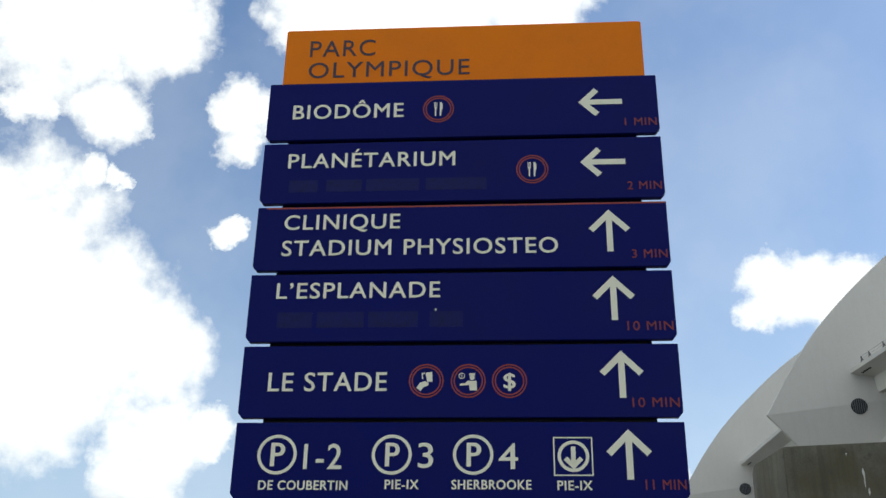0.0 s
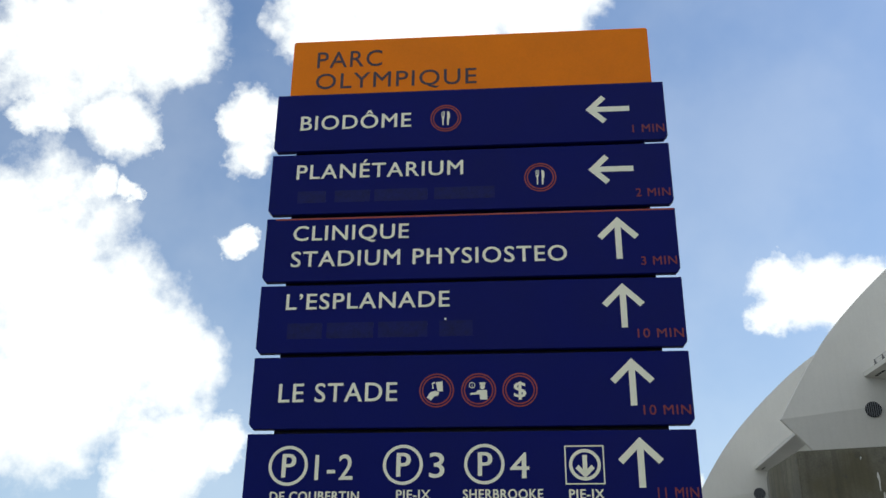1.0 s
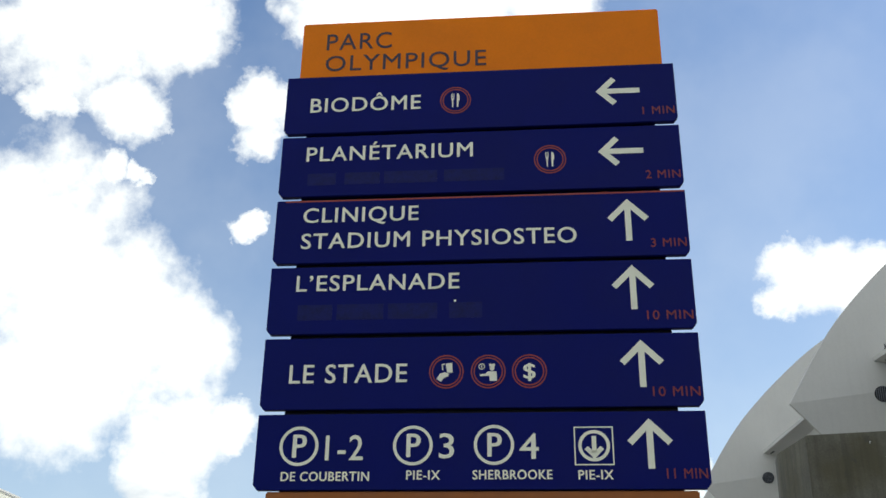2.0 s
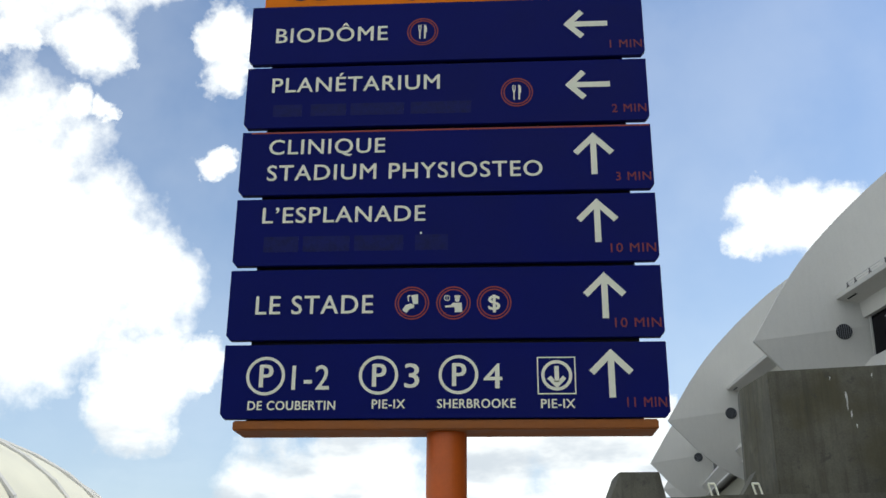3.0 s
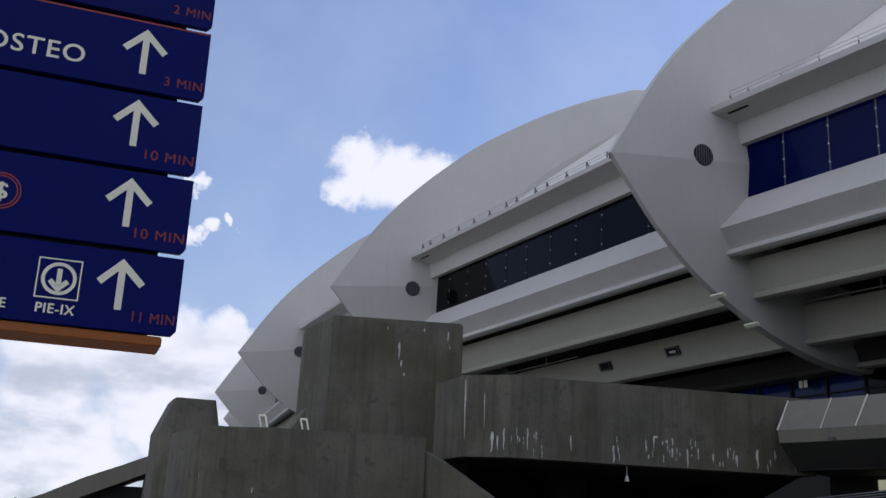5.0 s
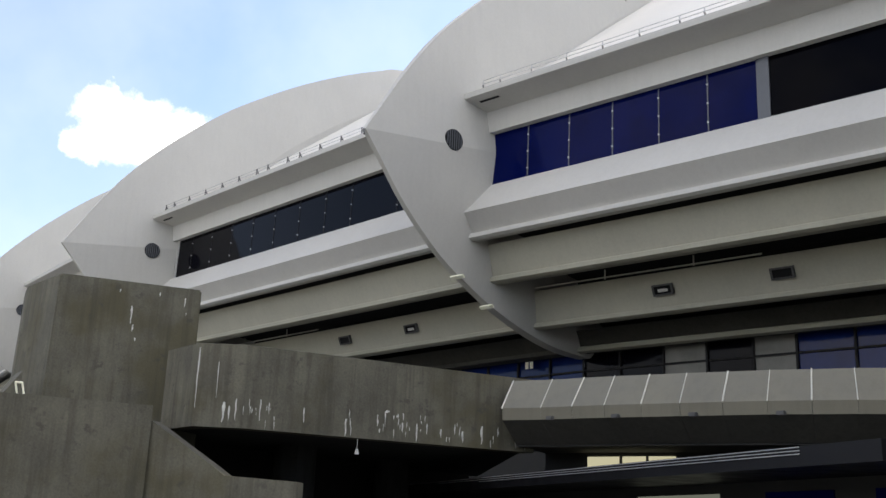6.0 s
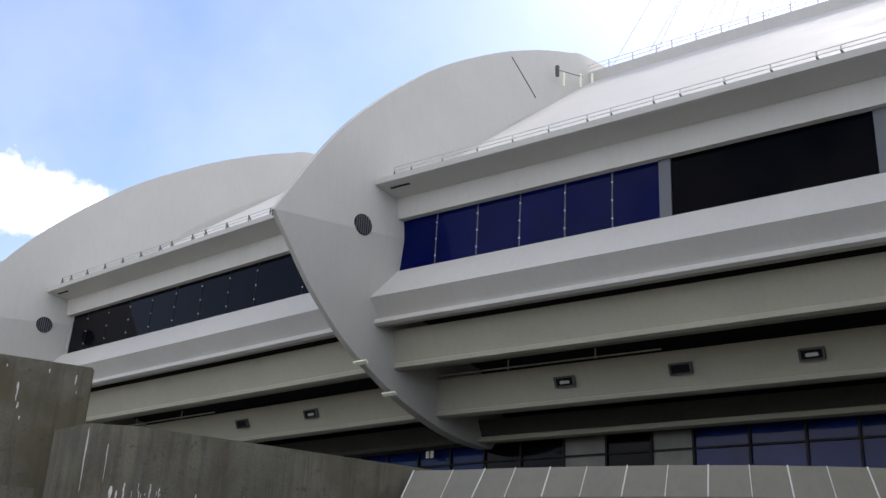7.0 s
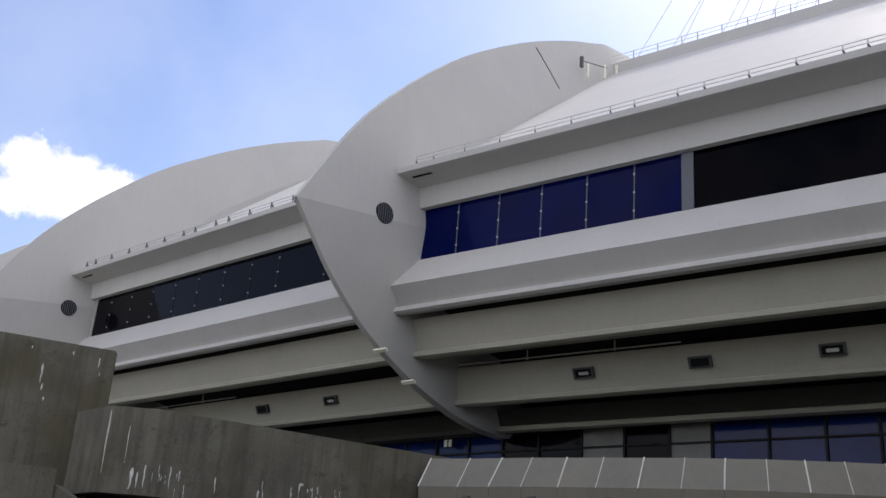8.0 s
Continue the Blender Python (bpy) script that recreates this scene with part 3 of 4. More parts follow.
def letters(text, x0, x1, z0, cap, mat, parent, weight=0.0025, y0=-0.0022):
    """A line of lettering from x0 to x1 on the baseline z0, with capitals of that height; weight: metres by which the strokes are widened."""
    cu = bpy.data.curves.new("lettering", "FONT")
    cu.body, cu.fill_mode, cu.resolution_u, cu.space_character = text, "FRONT", 4, 1.1
    tmp = new("tmp", cu)
    me = bpy.data.meshes.new_from_object(tmp.evaluated_get(bpy.context.evaluated_depsgraph_get()))
    bpy.data.objects.remove(tmp)
    xs = [v.co.x for v in me.vertices]
    left, kx = min(xs), (x1 - x0 - weight) / (max(xs) - min(xs))
    bm = bmesh.new()
    shifts = (0.0, weight * 0.5, weight) if weight else (0.0,)
    for i, dx in enumerate(shifts):
        first = len(bm.verts)
        bm.from_mesh(me)
        bm.verts.ensure_lookup_table()
        for v in bm.verts[first:]:
            v.co = Vector((x0 + dx + (v.co.x - left) * kx, y0 + 0.0018, z0 + v.co.y * cap / 0.675 + (0.0012 if i == 1 and weight else 0.0)))
            v.co.y -= 0.0003 * i
    # one mesh for each letter: islands that lie over one another belong together
    todo, islands = set(bm.verts), []
    while todo:
        stack, found = [todo.pop()], set()
        while stack:
            v = stack.pop()
            found.add(v)
            near = {e.other_vert(v) for e in v.link_edges} & todo
            todo -= near
            stack += near
        islands.append([min(v.co.x for v in found), max(v.co.x for v in found), found])
    islands.sort(key=lambda t: t[0] - t[1])
    glyphs = []
    for a, b, found in islands:
        home = next((g for g in glyphs if min(b, g[1]) - max(a, g[0]) > 0.5 * (b - a)), None)
        if home:
            home[2].extend(found)
        else:
            glyphs.append([a, b, list(found)])
    for a, b, found in sorted(glyphs, key=lambda g: g[0]):
        index, lb = {v: i for i, v in enumerate(found)}, bmesh.new()
        verts = [lb.verts.new(v.co) for v in found]
        for f in {f for v in found for f in v.link_faces}:
            lb.faces.new([verts[index[v]] for v in f.verts])
        geo = bmesh.ops.extrude_face_region(lb, geom=lb.faces[:])
        for v in geo["geom"]:
            if isinstance(v, bmesh.types.BMVert):
                v.co.y -= 0.0018
        part("letter", lb, mat, parent)
    bm.free()


def arrow(tx, tz, length, half, w, turn, parent):
    """An arrow with its tip at (tx, tz); turn 0 points up, 90 to the left."""
    c, s = math.cos(radians(turn)), math.sin(radians(turn))
    d = w * 0.72
    shape = [(0, 0), (half, -half), (half - d, -half - d), (w / 2, -w / 2 - w * 1.414), (w / 2, -length), (-w / 2, -length), (-w / 2, -w / 2 - w * 1.414), (-half + d, -half - d), (-half, -half)]
    bm = bmesh.new()
    polys(bm, [[(tx + x * c - z * s, tz + x * s + z * c) for x, z in shape]])
    part("arrow", bm, LETTER, parent, "white arrow")


def icon(x, z, shapes, parent, label, r=0.071):
    bm = bmesh.new()
    ring(bm, x, z, r, 0.0045)
    ring(bm, x, z, r - 0.011, 0.0045)
    part("icon_ring", bm, ORANGE_RING, parent, "thin double orange ring")
    bm = bmesh.new()
    polys(bm, [[(x + a, z + b) for a, b in pts] for pts in shapes])
    part("icon", bm, LETTER, parent, label)


def rect(x0, x1, z0, z1):
    return [(x0, z0), (x1, z0), (x1, z1), (x0, z1)]


FORK = [rect(-0.020, -0.017, 0.010, 0.036), rect(-0.0145, -0.0115, 0.010, 0.036), rect(-0.009, -0.006, 0.010, 0.036),
        [(-0.020, 0.010), (-0.016, -0.002), (-0.010, -0.002), (-0.006, 0.010)], rect(-0.016, -0.010, -0.036, -0.002)]
KNIFE = [[(0.006, -0.036), (0.013, -0.036), (0.015, -0.004), (0.019, 0.0), (0.019, 0.022), (0.014, 0.035), (0.006, 0.036)]]
TICKETS = [[(-0.004, 0.034), (0.024, 0.038), (0.026, -0.004), (0.004, -0.004)], [(-0.020, 0.032), (-0.008, 0.036), (-0.006, 0.030), (-0.015, 0.028), (-0.012, 0.006), (-0.017, 0.008)],
           [(-0.040, -0.030), (-0.026, -0.008), (-0.006, -0.002), (0.010, -0.008), (0.008, -0.020), (-0.010, -0.026), (-0.022, -0.042)]]
GUIDE = [rect(0.004, 0.028, 0.022, 0.032), disc(0.016, 0.014, 0.010, 0.011), [(-0.002, 0.0), (0.034, 0.0), (0.036, -0.040), (0.006, -0.040), (0.004, -0.018), (-0.034, -0.020), (-0.034, -0.012), (-0.012, -0.010)],
         rect(-0.028, -0.025, 0.014, 0.028)]

ROWS = (  # words of each panel: text, from, to, baseline, height of capitals
    (("BIODÔME", -0.781, -0.262, 4.181, 0.073),),
    (("PLANÉTARIUM", -0.782, -0.020, 3.922, 0.071),),
    (("CLINIQUE", -0.775, -0.259, 3.613, 0.069), ("STADIUM PHYSIOSTEO", -0.777, 0.427, 3.487, 0.071)),
    (("L’ESPLANADE", -0.783, -0.077, 3.287, 0.070),),
    (("LE STADE", -0.784, -0.290, 2.879, 0.077),),
    (("1-2", -0.613, -0.459, 2.560, 0.098), ("3", -0.154, -0.093, 2.566, 0.096), ("4", 0.166, 0.242, 2.561, 0.098), ("DE COUBERTIN", -0.788, -0.430, 2.478, 0.035),
     ("PIE-IX", -0.283, -0.148, 2.482, 0.035), ("SHERBROOKE", -0.020, 0.293, 2.482, 0.035), ("PIE-IX", 0.393, 0.529, 2.480, 0.035)),
)
MINUTES = (("1 MIN", 0.746, 4.110), ("2 MIN", 0.739, 3.785), ("3 MIN", 0.739, 3.458), ("10 MIN", 0.701, 3.133), ("10 MIN", 0.702, 2.809), ("11 MIN", 0.733, 2.483))
ARROWS = ((0.541, 4.237, 90), (0.538, 3.925, 90), (0.649, 3.687, 0), (0.651, 3.376, 0), (0.666, 3.045, 0), (0.677, 2.719, 0))

for i in range(6):
    z1, z0 = 4.376 - 0.3255 * i, 4.376 - 0.3255 * i - 0.306
    bm = bmesh.new()
    polys(bm, [[(-0.9, z1), (-0.9, z0 + 0.022), (-0.882, z0), (0.882, z0), (0.9, z0 + 0.022), (0.9, z1)]], 0.0, 0.028)
    bmesh.ops.bevel(bm, geom=bm.edges[:], offset=0.002, segments=1, affect="EDGES")
    panel = part("panel", bm, NAVY, sign, "navy blue sign panel with white lettering")
    for text, a, b, z, cap in ROWS[i]:
        letters(text, a, b, z, cap, LETTER, panel)
    text, a, z = MINUTES[i]
    letters(text, a, 0.888, z, 0.038, RED, panel, 0.0)
    x, z, turn = ARROWS[i]
    arrow(x, z, 0.198, 0.088 if turn == 0 else 0.074, 0.026, turn, panel)
    if i == 0:
        icon(-0.101, 4.220, FORK + KNIFE, panel, "white fork and knife symbol")
    if i == 1:
        icon(0.324, 3.895, FORK + KNIFE, panel, "white fork and knife symbol")
        for a, b in ((-0.77, -0.64), (-0.60, -0.44), (-0.42, -0.18), (-0.15, 0.12)):
            bm = bmesh.new()
            polys(bm, [rect(a, b, 3.80, 3.86)], -0.0006)
            part("faded_bar", bm, NAVY_DULL, panel, "faded ghost of removed lettering")
    if i == 2:
        bm = bmesh.new()
        polys(bm, [rect(-0.86, 0.895, 3.716, 3.7225)], -0.001)
        part("orange_line", bm, ORANGE_RING, panel, "thin orange line")
    if i == 3:
        for a, b in ((-0.77, -0.62), (-0.60, -0.40), (-0.38, -0.17), (-0.12, 0.02)):
            bm = bmesh.new()
            polys(bm, [rect(a, b, 3.155, 3.225)], -0.0006)
            part("faded_bar", bm, NAVY_DULL, panel, "faded ghost of removed lettering")
        bm = bmesh.new()
        polys(bm, [disc(-0.095, 3.232, 0.005)], -0.001)
        part("speck", bm, LETTER, panel)
    if i == 4:
        icon(-0.128, 2.921, TICKETS, panel, "white ticket symbol")
        icon(0.044, 2.920, GUIDE, panel, "white plain shape symbol")
        icon(0.212, 2.919, [], panel, "")
        letters("$", 0.187, 0.237, 2.888, 0.062, LETTER, panel, 0.004)
        bm = bmesh.new()
        ring(bm, 0.044 - 0.0265, 2.920 + 0.021, 0.013, 0.003, 20)
        part("icon_dial", bm, LETTER, panel)
    if i == 5:
        for x in (-0.722, -0.259, 0.065):
            bm = bmesh.new()
            ring(bm, x, 2.618, 0.080, 0.0125)
            part("parking_ring", bm, LETTER, panel, "white ring")
            letters("P", x - 0.026, x + 0.032, 2.571, 0.092, LETTER, panel, 0.005)
        bm = bmesh.new()
        for a, b, c, d in ((0.381, 0.535, 2.683, 2.688), (0.381, 0.535, 2.535, 2.540), (0.381, 0.386, 2.540, 2.683), (0.530, 0.535, 2.540, 2.683)):
            polys(bm, [rect(a, b, c, d)])
        part("station_frame", bm, LETTER, panel, "white square frame")
        bm = bmesh.new()
        ring(bm, 0.459, 2.612, 0.062, 0.013)
        polys(bm, [rect(0.450, 0.468, 2.585, 2.650), [(0.459, 2.560), (0.497, 2.598), (0.484, 2.611), (0.459, 2.586), (0.434, 2.611), (0.421, 2.598)]])
        part("station_symbol", bm, LETTER, panel, "white ring with a down arrow")

bm = bmesh.new()
box(bm, -0.80, 0.80, 0.03, 0.17, 2.44, 4.38, 0.004)
part("core", bm, BLACKISH, sign, "dark inner frame behind the panels")
bm = bmesh.new()
box(bm, -0.846, 0.852, 0.004, 0.19, 4.372, 4.688, 0.006)
header = part("header", bm, ORANGE, sign, "orange header box with dark lettering")
letters("PARC", -0.725, -0.410, 4.529, 0.089, INK, header, 0.0, 0.0018)
letters("OLYMPIQUE", -0.725, 0.042, 4.409, 0.084, INK, header, 0.0, 0.0018)
bm = bmesh.new()
box(bm, -0.846, 0.852, 0.006, 0.19, 2.398, 2.4375, 0.005)
part("base_tray", bm, ORANGE_SHADED, sign, "orange lower tray")
bm = bmesh.new()
tube(bm, (0.012, 0.115, 0), (0.012, 0.115, 2.41), 0.082, 40)
part("pole", bm, POLE, sign, "round orange steel pole", smooth=False)
bm = bmesh.new()
tube(bm, (0.012, 0.115, 0), (0.012, 0.115, 0.03), 0.19, 32)
part("base_plate", bm, POLE, sign)

# ---- old concrete stair, block and walkway ----
walkway = thing("raised_walkway", "raised walkway of weathered grey concrete with lime runs", "walkway")
EDGE = [(5.88, 14.05), (5.95, 13.05), (6.5, 12.66), (10.85, 12.1), (11.28, 12.045)]
bm = bmesh.new()
inner = [(6.15, 14.1), (6.2, 13.25), (6.6, 12.95), (10.9, 12.4), (11.28, 12.37)]
prism(bm, EDGE + inner[::-1], 3.0, 4.16)
parapet = part("parapet", bm, OLD, walkway, "weathered concrete parapet with white lime runs")
# shade under the walkway is painted: deck, wall and columns are near-black
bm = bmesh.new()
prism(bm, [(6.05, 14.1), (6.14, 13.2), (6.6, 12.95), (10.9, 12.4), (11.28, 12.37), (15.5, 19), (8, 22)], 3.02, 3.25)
part("deck", bm, SHADE_BLACK, walkway, "underside of the deck with shade in its colour")
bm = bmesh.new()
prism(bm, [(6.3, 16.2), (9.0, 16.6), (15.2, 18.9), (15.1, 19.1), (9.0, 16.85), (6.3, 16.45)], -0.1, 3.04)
part("back_wall", bm, SHADE_BLACK, walkway, "wall under the deck with shade in its colour")
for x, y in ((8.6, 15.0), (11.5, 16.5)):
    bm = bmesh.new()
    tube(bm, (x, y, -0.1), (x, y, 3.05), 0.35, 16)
    part("column", bm, SHADE_BLACK, walkway)
bm = bmesh.new()
tube(bm, (8.35, 12.6, 2.85), (8.35, 12.6, 3.02), 0.008, 6)
bmesh.ops.create_cone(bm, cap_ends=True, segments=12, radius1=0.035, radius2=0.018, depth=0.08, matrix=Matrix.Translation((8.35, 12.6, 2.82)))
part("hanging_lamp", bm, LAMP_GLASS, walkway, "small pale hanging lamp")

# white lime runs along the drip edge: share of the way along the front, top, length, width
EDGE_B = [Vector((6.5, 12.66, 0)), Vector((11.28, 12.045, 0))]
rnd = random.Random(5)
RUNS = [(0.055, 3.42, 0.30, 0.030), (0.19, 3.36, 0.22, 0.022), (0.325, 3.26, 0.26, 0.034), (0.34, 3.24, 0.10, 0.020), (0.43, 3.30, 0.10, 0.022), (0.455, 3.42, 0.22, 0.02), (0.46, 3.44, 0.04, 0.10),
        (0.515, 3.28, 0.14, 0.03), (0.565, 3.28, 0.30, 0.034), (0.60, 3.30, 0.16, 0.022), (0.65, 3.24, 0.14, 0.03), (0.70, 3.30, 0.12, 0.02), (0.73, 3.24, 0.18, 0.026), (0.80, 3.34, 0.28, 0.04),
        (0.86, 3.34, 0.14, 0.022), (0.93, 3.2, 0.16, 0.03), (0.965, 3.25, 0.22, 0.022), (0.985, 3.2, 0.16, 0.018)]
RUNS += [(rnd.choice((0.02, 0.04, 0.07, 0.33, 0.44, 0.5, 0.52, 0.58, 0.66, 0.7, 0.72, 0.85)) + rnd.gauss(0, 0.012), rnd.uniform(3.12, 3.42), rnd.uniform(0.03, 0.13), rnd.uniform(0.008, 0.022)) for _ in range(46)]


def lime_run(a, b, f, top, length, w, parent):
    """A thin uneven crust that widens and thins out downwards on the face from a to b."""
    along_face = (b - a).normalized()
    outward = Vector((along_face.y, -along_face.x, 0))
    c = a.lerp(b, f) + outward * 0.003
    bm = bmesh.new()
    left, right = [], []
    for i in range(5):
        h = top - length * i / 4
        half = w * (0.55, 1.0, 0.8, 0.55, 0.2)[i] * rnd.uniform(0.6, 1.2) / 2
        mid = c + along_face * rnd.uniform(-0.2, 0.2) * w
        left.append(bm.verts.new((*(mid - along_face * half).xy, h)))
        right.append(bm.verts.new((*(mid + along_face * half).xy, h)))
    for i in range(4):
        bm.faces.new((left[i], left[i + 1], right[i + 1], right[i]))
    up = bmesh.ops.extrude_face_region(bm, geom=bm.faces[:])
    for v in up["geom"]:
        if isinstance(v, bmesh.types.BMVert):
            v.co -= outward * 0.008
    part("lime_run", bm, LIME, parent)


for f, top, length, w in RUNS:
    z_low = 3.012
    lime_run(*EDGE_B, min(0.995, max(0.005, f)), top, min(length, top - z_low), w, walkway)
# the first run paints the corner's pale edge highlight; the rest are lime
corner = [Vector((5.95, 13.05, 0)), Vector((6.5, 12.66, 0))]
for f, top, length, w in ((0.03, 4.1, 0.85, 0.02), (0.45, 3.9, 0.5, 0.012), (0.62, 3.35, 0.28, 0.05), (0.75, 3.3, 0.2, 0.03), (0.88, 3.4, 0.3, 0.025)):
    lime_run(*corner, f, top, length, w, walkway)
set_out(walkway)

stair = thing("concrete_stair", "weathered concrete stair with a curved flank wall", "stair")
bm = bmesh.new()
plan = [(2.22, 16.0), (2.12, 14.9), (2.18, 14.2), (2.35, 13.65), (2.62, 13.3), (3.2, 12.95), (5.25, 12.65)]
back = [(5.4, 13.3), (3.4, 13.4), (2.95, 13.65), (2.72, 14.2), (2.65, 16.0)]
prism(bm, plan + back, -0.1, 3.18)
part("flank_wall", bm, OLD, stair, "curved weathered concrete flank wall")
bm = bmesh.new()
tops = [(5.26, 12.7, 3.0), (5.9, 12.15, 2.46), (6.04, 11.98, 2.32), (6.72, 11.3, 2.27)]
lo = [bm.verts.new((x, y, -0.1)) for x, y, z in tops]
hi = [bm.verts.new((x, y, z)) for x, y, z in tops]
lo2 = [bm.verts.new((x + 0.22, y + 0.22, -0.1)) for x, y, z in tops]
hi2 = [bm.verts.new((x + 0.22, y + 0.22, z)) for x, y, z in tops]
for i in range(3):
    for a, b, c, d in ((lo, lo, hi, hi), (hi, hi, hi2, hi2), (hi2, hi2, lo2, lo2)):
        bm.faces.new((a[i], b[i + 1], c[i + 1], d[i]))
bm.faces.new((lo[0], hi[0], hi2[0], lo2[0])), bm.faces.new((lo[3], lo2[3], hi2[3], hi[3]))
part("stair_wall", bm, OLD, stair, "slanted concrete stair wall")
bm = bmesh.new()
prism(bm, [(5.42, 13.32), (6.5, 14.2), (6.5, 14.9), (5.42, 14.9)], -0.1, 3.0)
part("landing", bm, OLD, stair)
bm = bmesh.new()
prism(bm, [(2.4, 13.1), (5.4, 13.1), (5.4, 16), (2.4, 16)], 0, 2.6)
part("flight", bm, OLD, stair)
for i in range(4):
    bm = bmesh.new()
    box(bm, 2.6, 5.2, 13.25 + 0.3 * i, 16.0, 2.6 + 0.17 * i, 2.77 + 0.17 * i, 0.01)
    part("step", bm, OLD, stair)
bm = bmesh.new()
vs = [bm.verts.new(p) for p in ((3.6, 14.8, 3.0), (4.06, 14.8, 3.0), (4.06, 14.8, 3.72), (3.6, 15.2, 3.0), (4.06, 15.2, 3.0), (4.06, 15.2, 3.72))]
for q in ((0, 1, 2), (5, 4, 3), (0, 3, 4, 1), (1, 4, 5, 2), (2, 5, 3, 0)):
    bm.faces.new([vs[i] for i in q])
part("sloping_wall", bm, OLD, stair, "small sloping concrete wall")
flank = [Vector((2.35, 13.65, 0)), Vector((2.62, 13.3, 0)), Vector((3.2, 12.95, 0))]
for i, f, top, length, w in ((0, 0.2, 2.58, 0.2, 0.02), (0, 0.75, 2.58, 0.16, 0.024), (1, 0.02, 2.58, 0.07, 0.1), (1, 0.12, 2.58, 0.12, 0.02), (1, 0.42, 2.58, 0.12, 0.024), (1, 0.05, 2.2, 0.1, 0.03), (1, 0.7, 2.4, 0.08, 0.015)):
    lime_run(flank[i], flank[i + 1], f, top, length, w, stair)
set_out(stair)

block = thing("concrete_block", "tall weathered concrete block with dark rain streaks", "block")
bm = bmesh.new()
prism(bm, [(4.24, 16.4), (4.43, 15.1), (6.54, 14.63), (6.75, 17.0), (4.34, 17.0)], -0.1, 5.29, [(4.30, 16.4), (4.46, 15.1), (6.53, 14.63), (6.7, 17.0), (4.4, 17.0)])
bmesh.ops.bevel(bm, geom=bm.edges[:], offset=0.025, segments=2, affect="EDGES")
part("body", bm, OLD, block)
front = [Vector((4.45, 15.1, 0)), Vector((6.53, 14.63, 0))]
for f, z, h, w in ((0.515, 4.91, 0.28, 0.03), (0.535, 4.62, 0.11, 0.03), (0.885, 5.13, 0.15, 0.028), (0.70, 5.17, 0.07, 0.02), (0.42, 5.15, 0.05, 0.018), (0.56, 4.42, 0.06, 0.02), (0.9, 4.9, 0.05, 0.012)):
    lime_run(*front, f, z, h, w, block)
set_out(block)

hood = thing("concrete_hood", "low concrete shaft head with sloping sides", "shaft")
bm = bmesh.new()
shaft = [(2.60, 19.4), (3.46, 19.4), (3.6, 20.8), (2.3, 20.8), (2.36, 19.85)]
prism(bm, shaft, -0.1, 3.7)
prism(bm, shaft, 3.7, 4.33, [(2.60, 19.5), (3.34, 19.47), (3.4, 20.6), (2.55, 20.6), (2.57, 19.75)])
bmesh.ops.remove_doubles(bm, verts=bm.verts, dist=0.001)
bmesh.ops.delete(bm, geom=[f for f in bm.faces if abs(f.normal.z) > 0.99 and abs(f.calc_center_median().z - 3.7) < 0.01], context="FACES_ONLY")
part("body", bm, OLD, hood)
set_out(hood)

for x in (3.28, 3.90):
    rail = thing("handrail", "short white tubular handrail on the stair", "handrail", "stair handrails")
    for dx in (0.0, 0.09):
        bm = bmesh.new()
        tube(bm, (x + dx, 14.42, 3.5 if x < 3.5 else 3.5), (x + dx + 0.1, 14.4, 3.1), 0.014, 8)
        part("post", bm, LETTER, rail)
    bm = bmesh.new()
    tube(bm, (x - 0.005, 14.42, 3.5), (x + 0.095, 14.42, 3.5), 0.016, 8)
    part("top_bar", bm, LETTER, rail)
    set_out(rail)

# ---- panelled canopy at the stadium's foot ----
canopy = thing("entrance_canopy", "long pale panelled canopy with raised seams", "canopy")
LIP = [(13.69, 15.83), (14.07, 15.06), (14.55, 13.75), (15.18, 12.4), (15.88, 10.98), (16.67, 9.69), (17.53, 8.58), (18.5, 7.5), (19.6, 6.4), (20.8, 5.4), (22.1, 4.5)]
LIP = [(0.66 + 0.745 * (x - 0.66), -0.23 + 0.745 * (y + 0.23)) for x, y in LIP]
LIP2 = []
for (x0, y0), (x1, y1) in zip(LIP, LIP[1:]):
    LIP2 += [(x0, y0), ((x0 + x1) / 2, (y0 + y1) / 2)] if (x0, y0) != LIP[0] else [(x0, y0)]
LIP2.append(LIP[-1])


def set_back(i, d):
    a, b = Vector(LIP2[max(0, i - 1)]), Vector(LIP2[min(len(LIP2) - 1, i + 1)])
    t = (b - a).normalized()
    return Vector(LIP2[i]) + d * Vector((-t.y, t.x))


HOOD = ((0.41, 4.07), (0.0, 3.59), (0.02, 3.41), (0.56, 3.09), (1.6, 3.05), (1.6, 4.1))
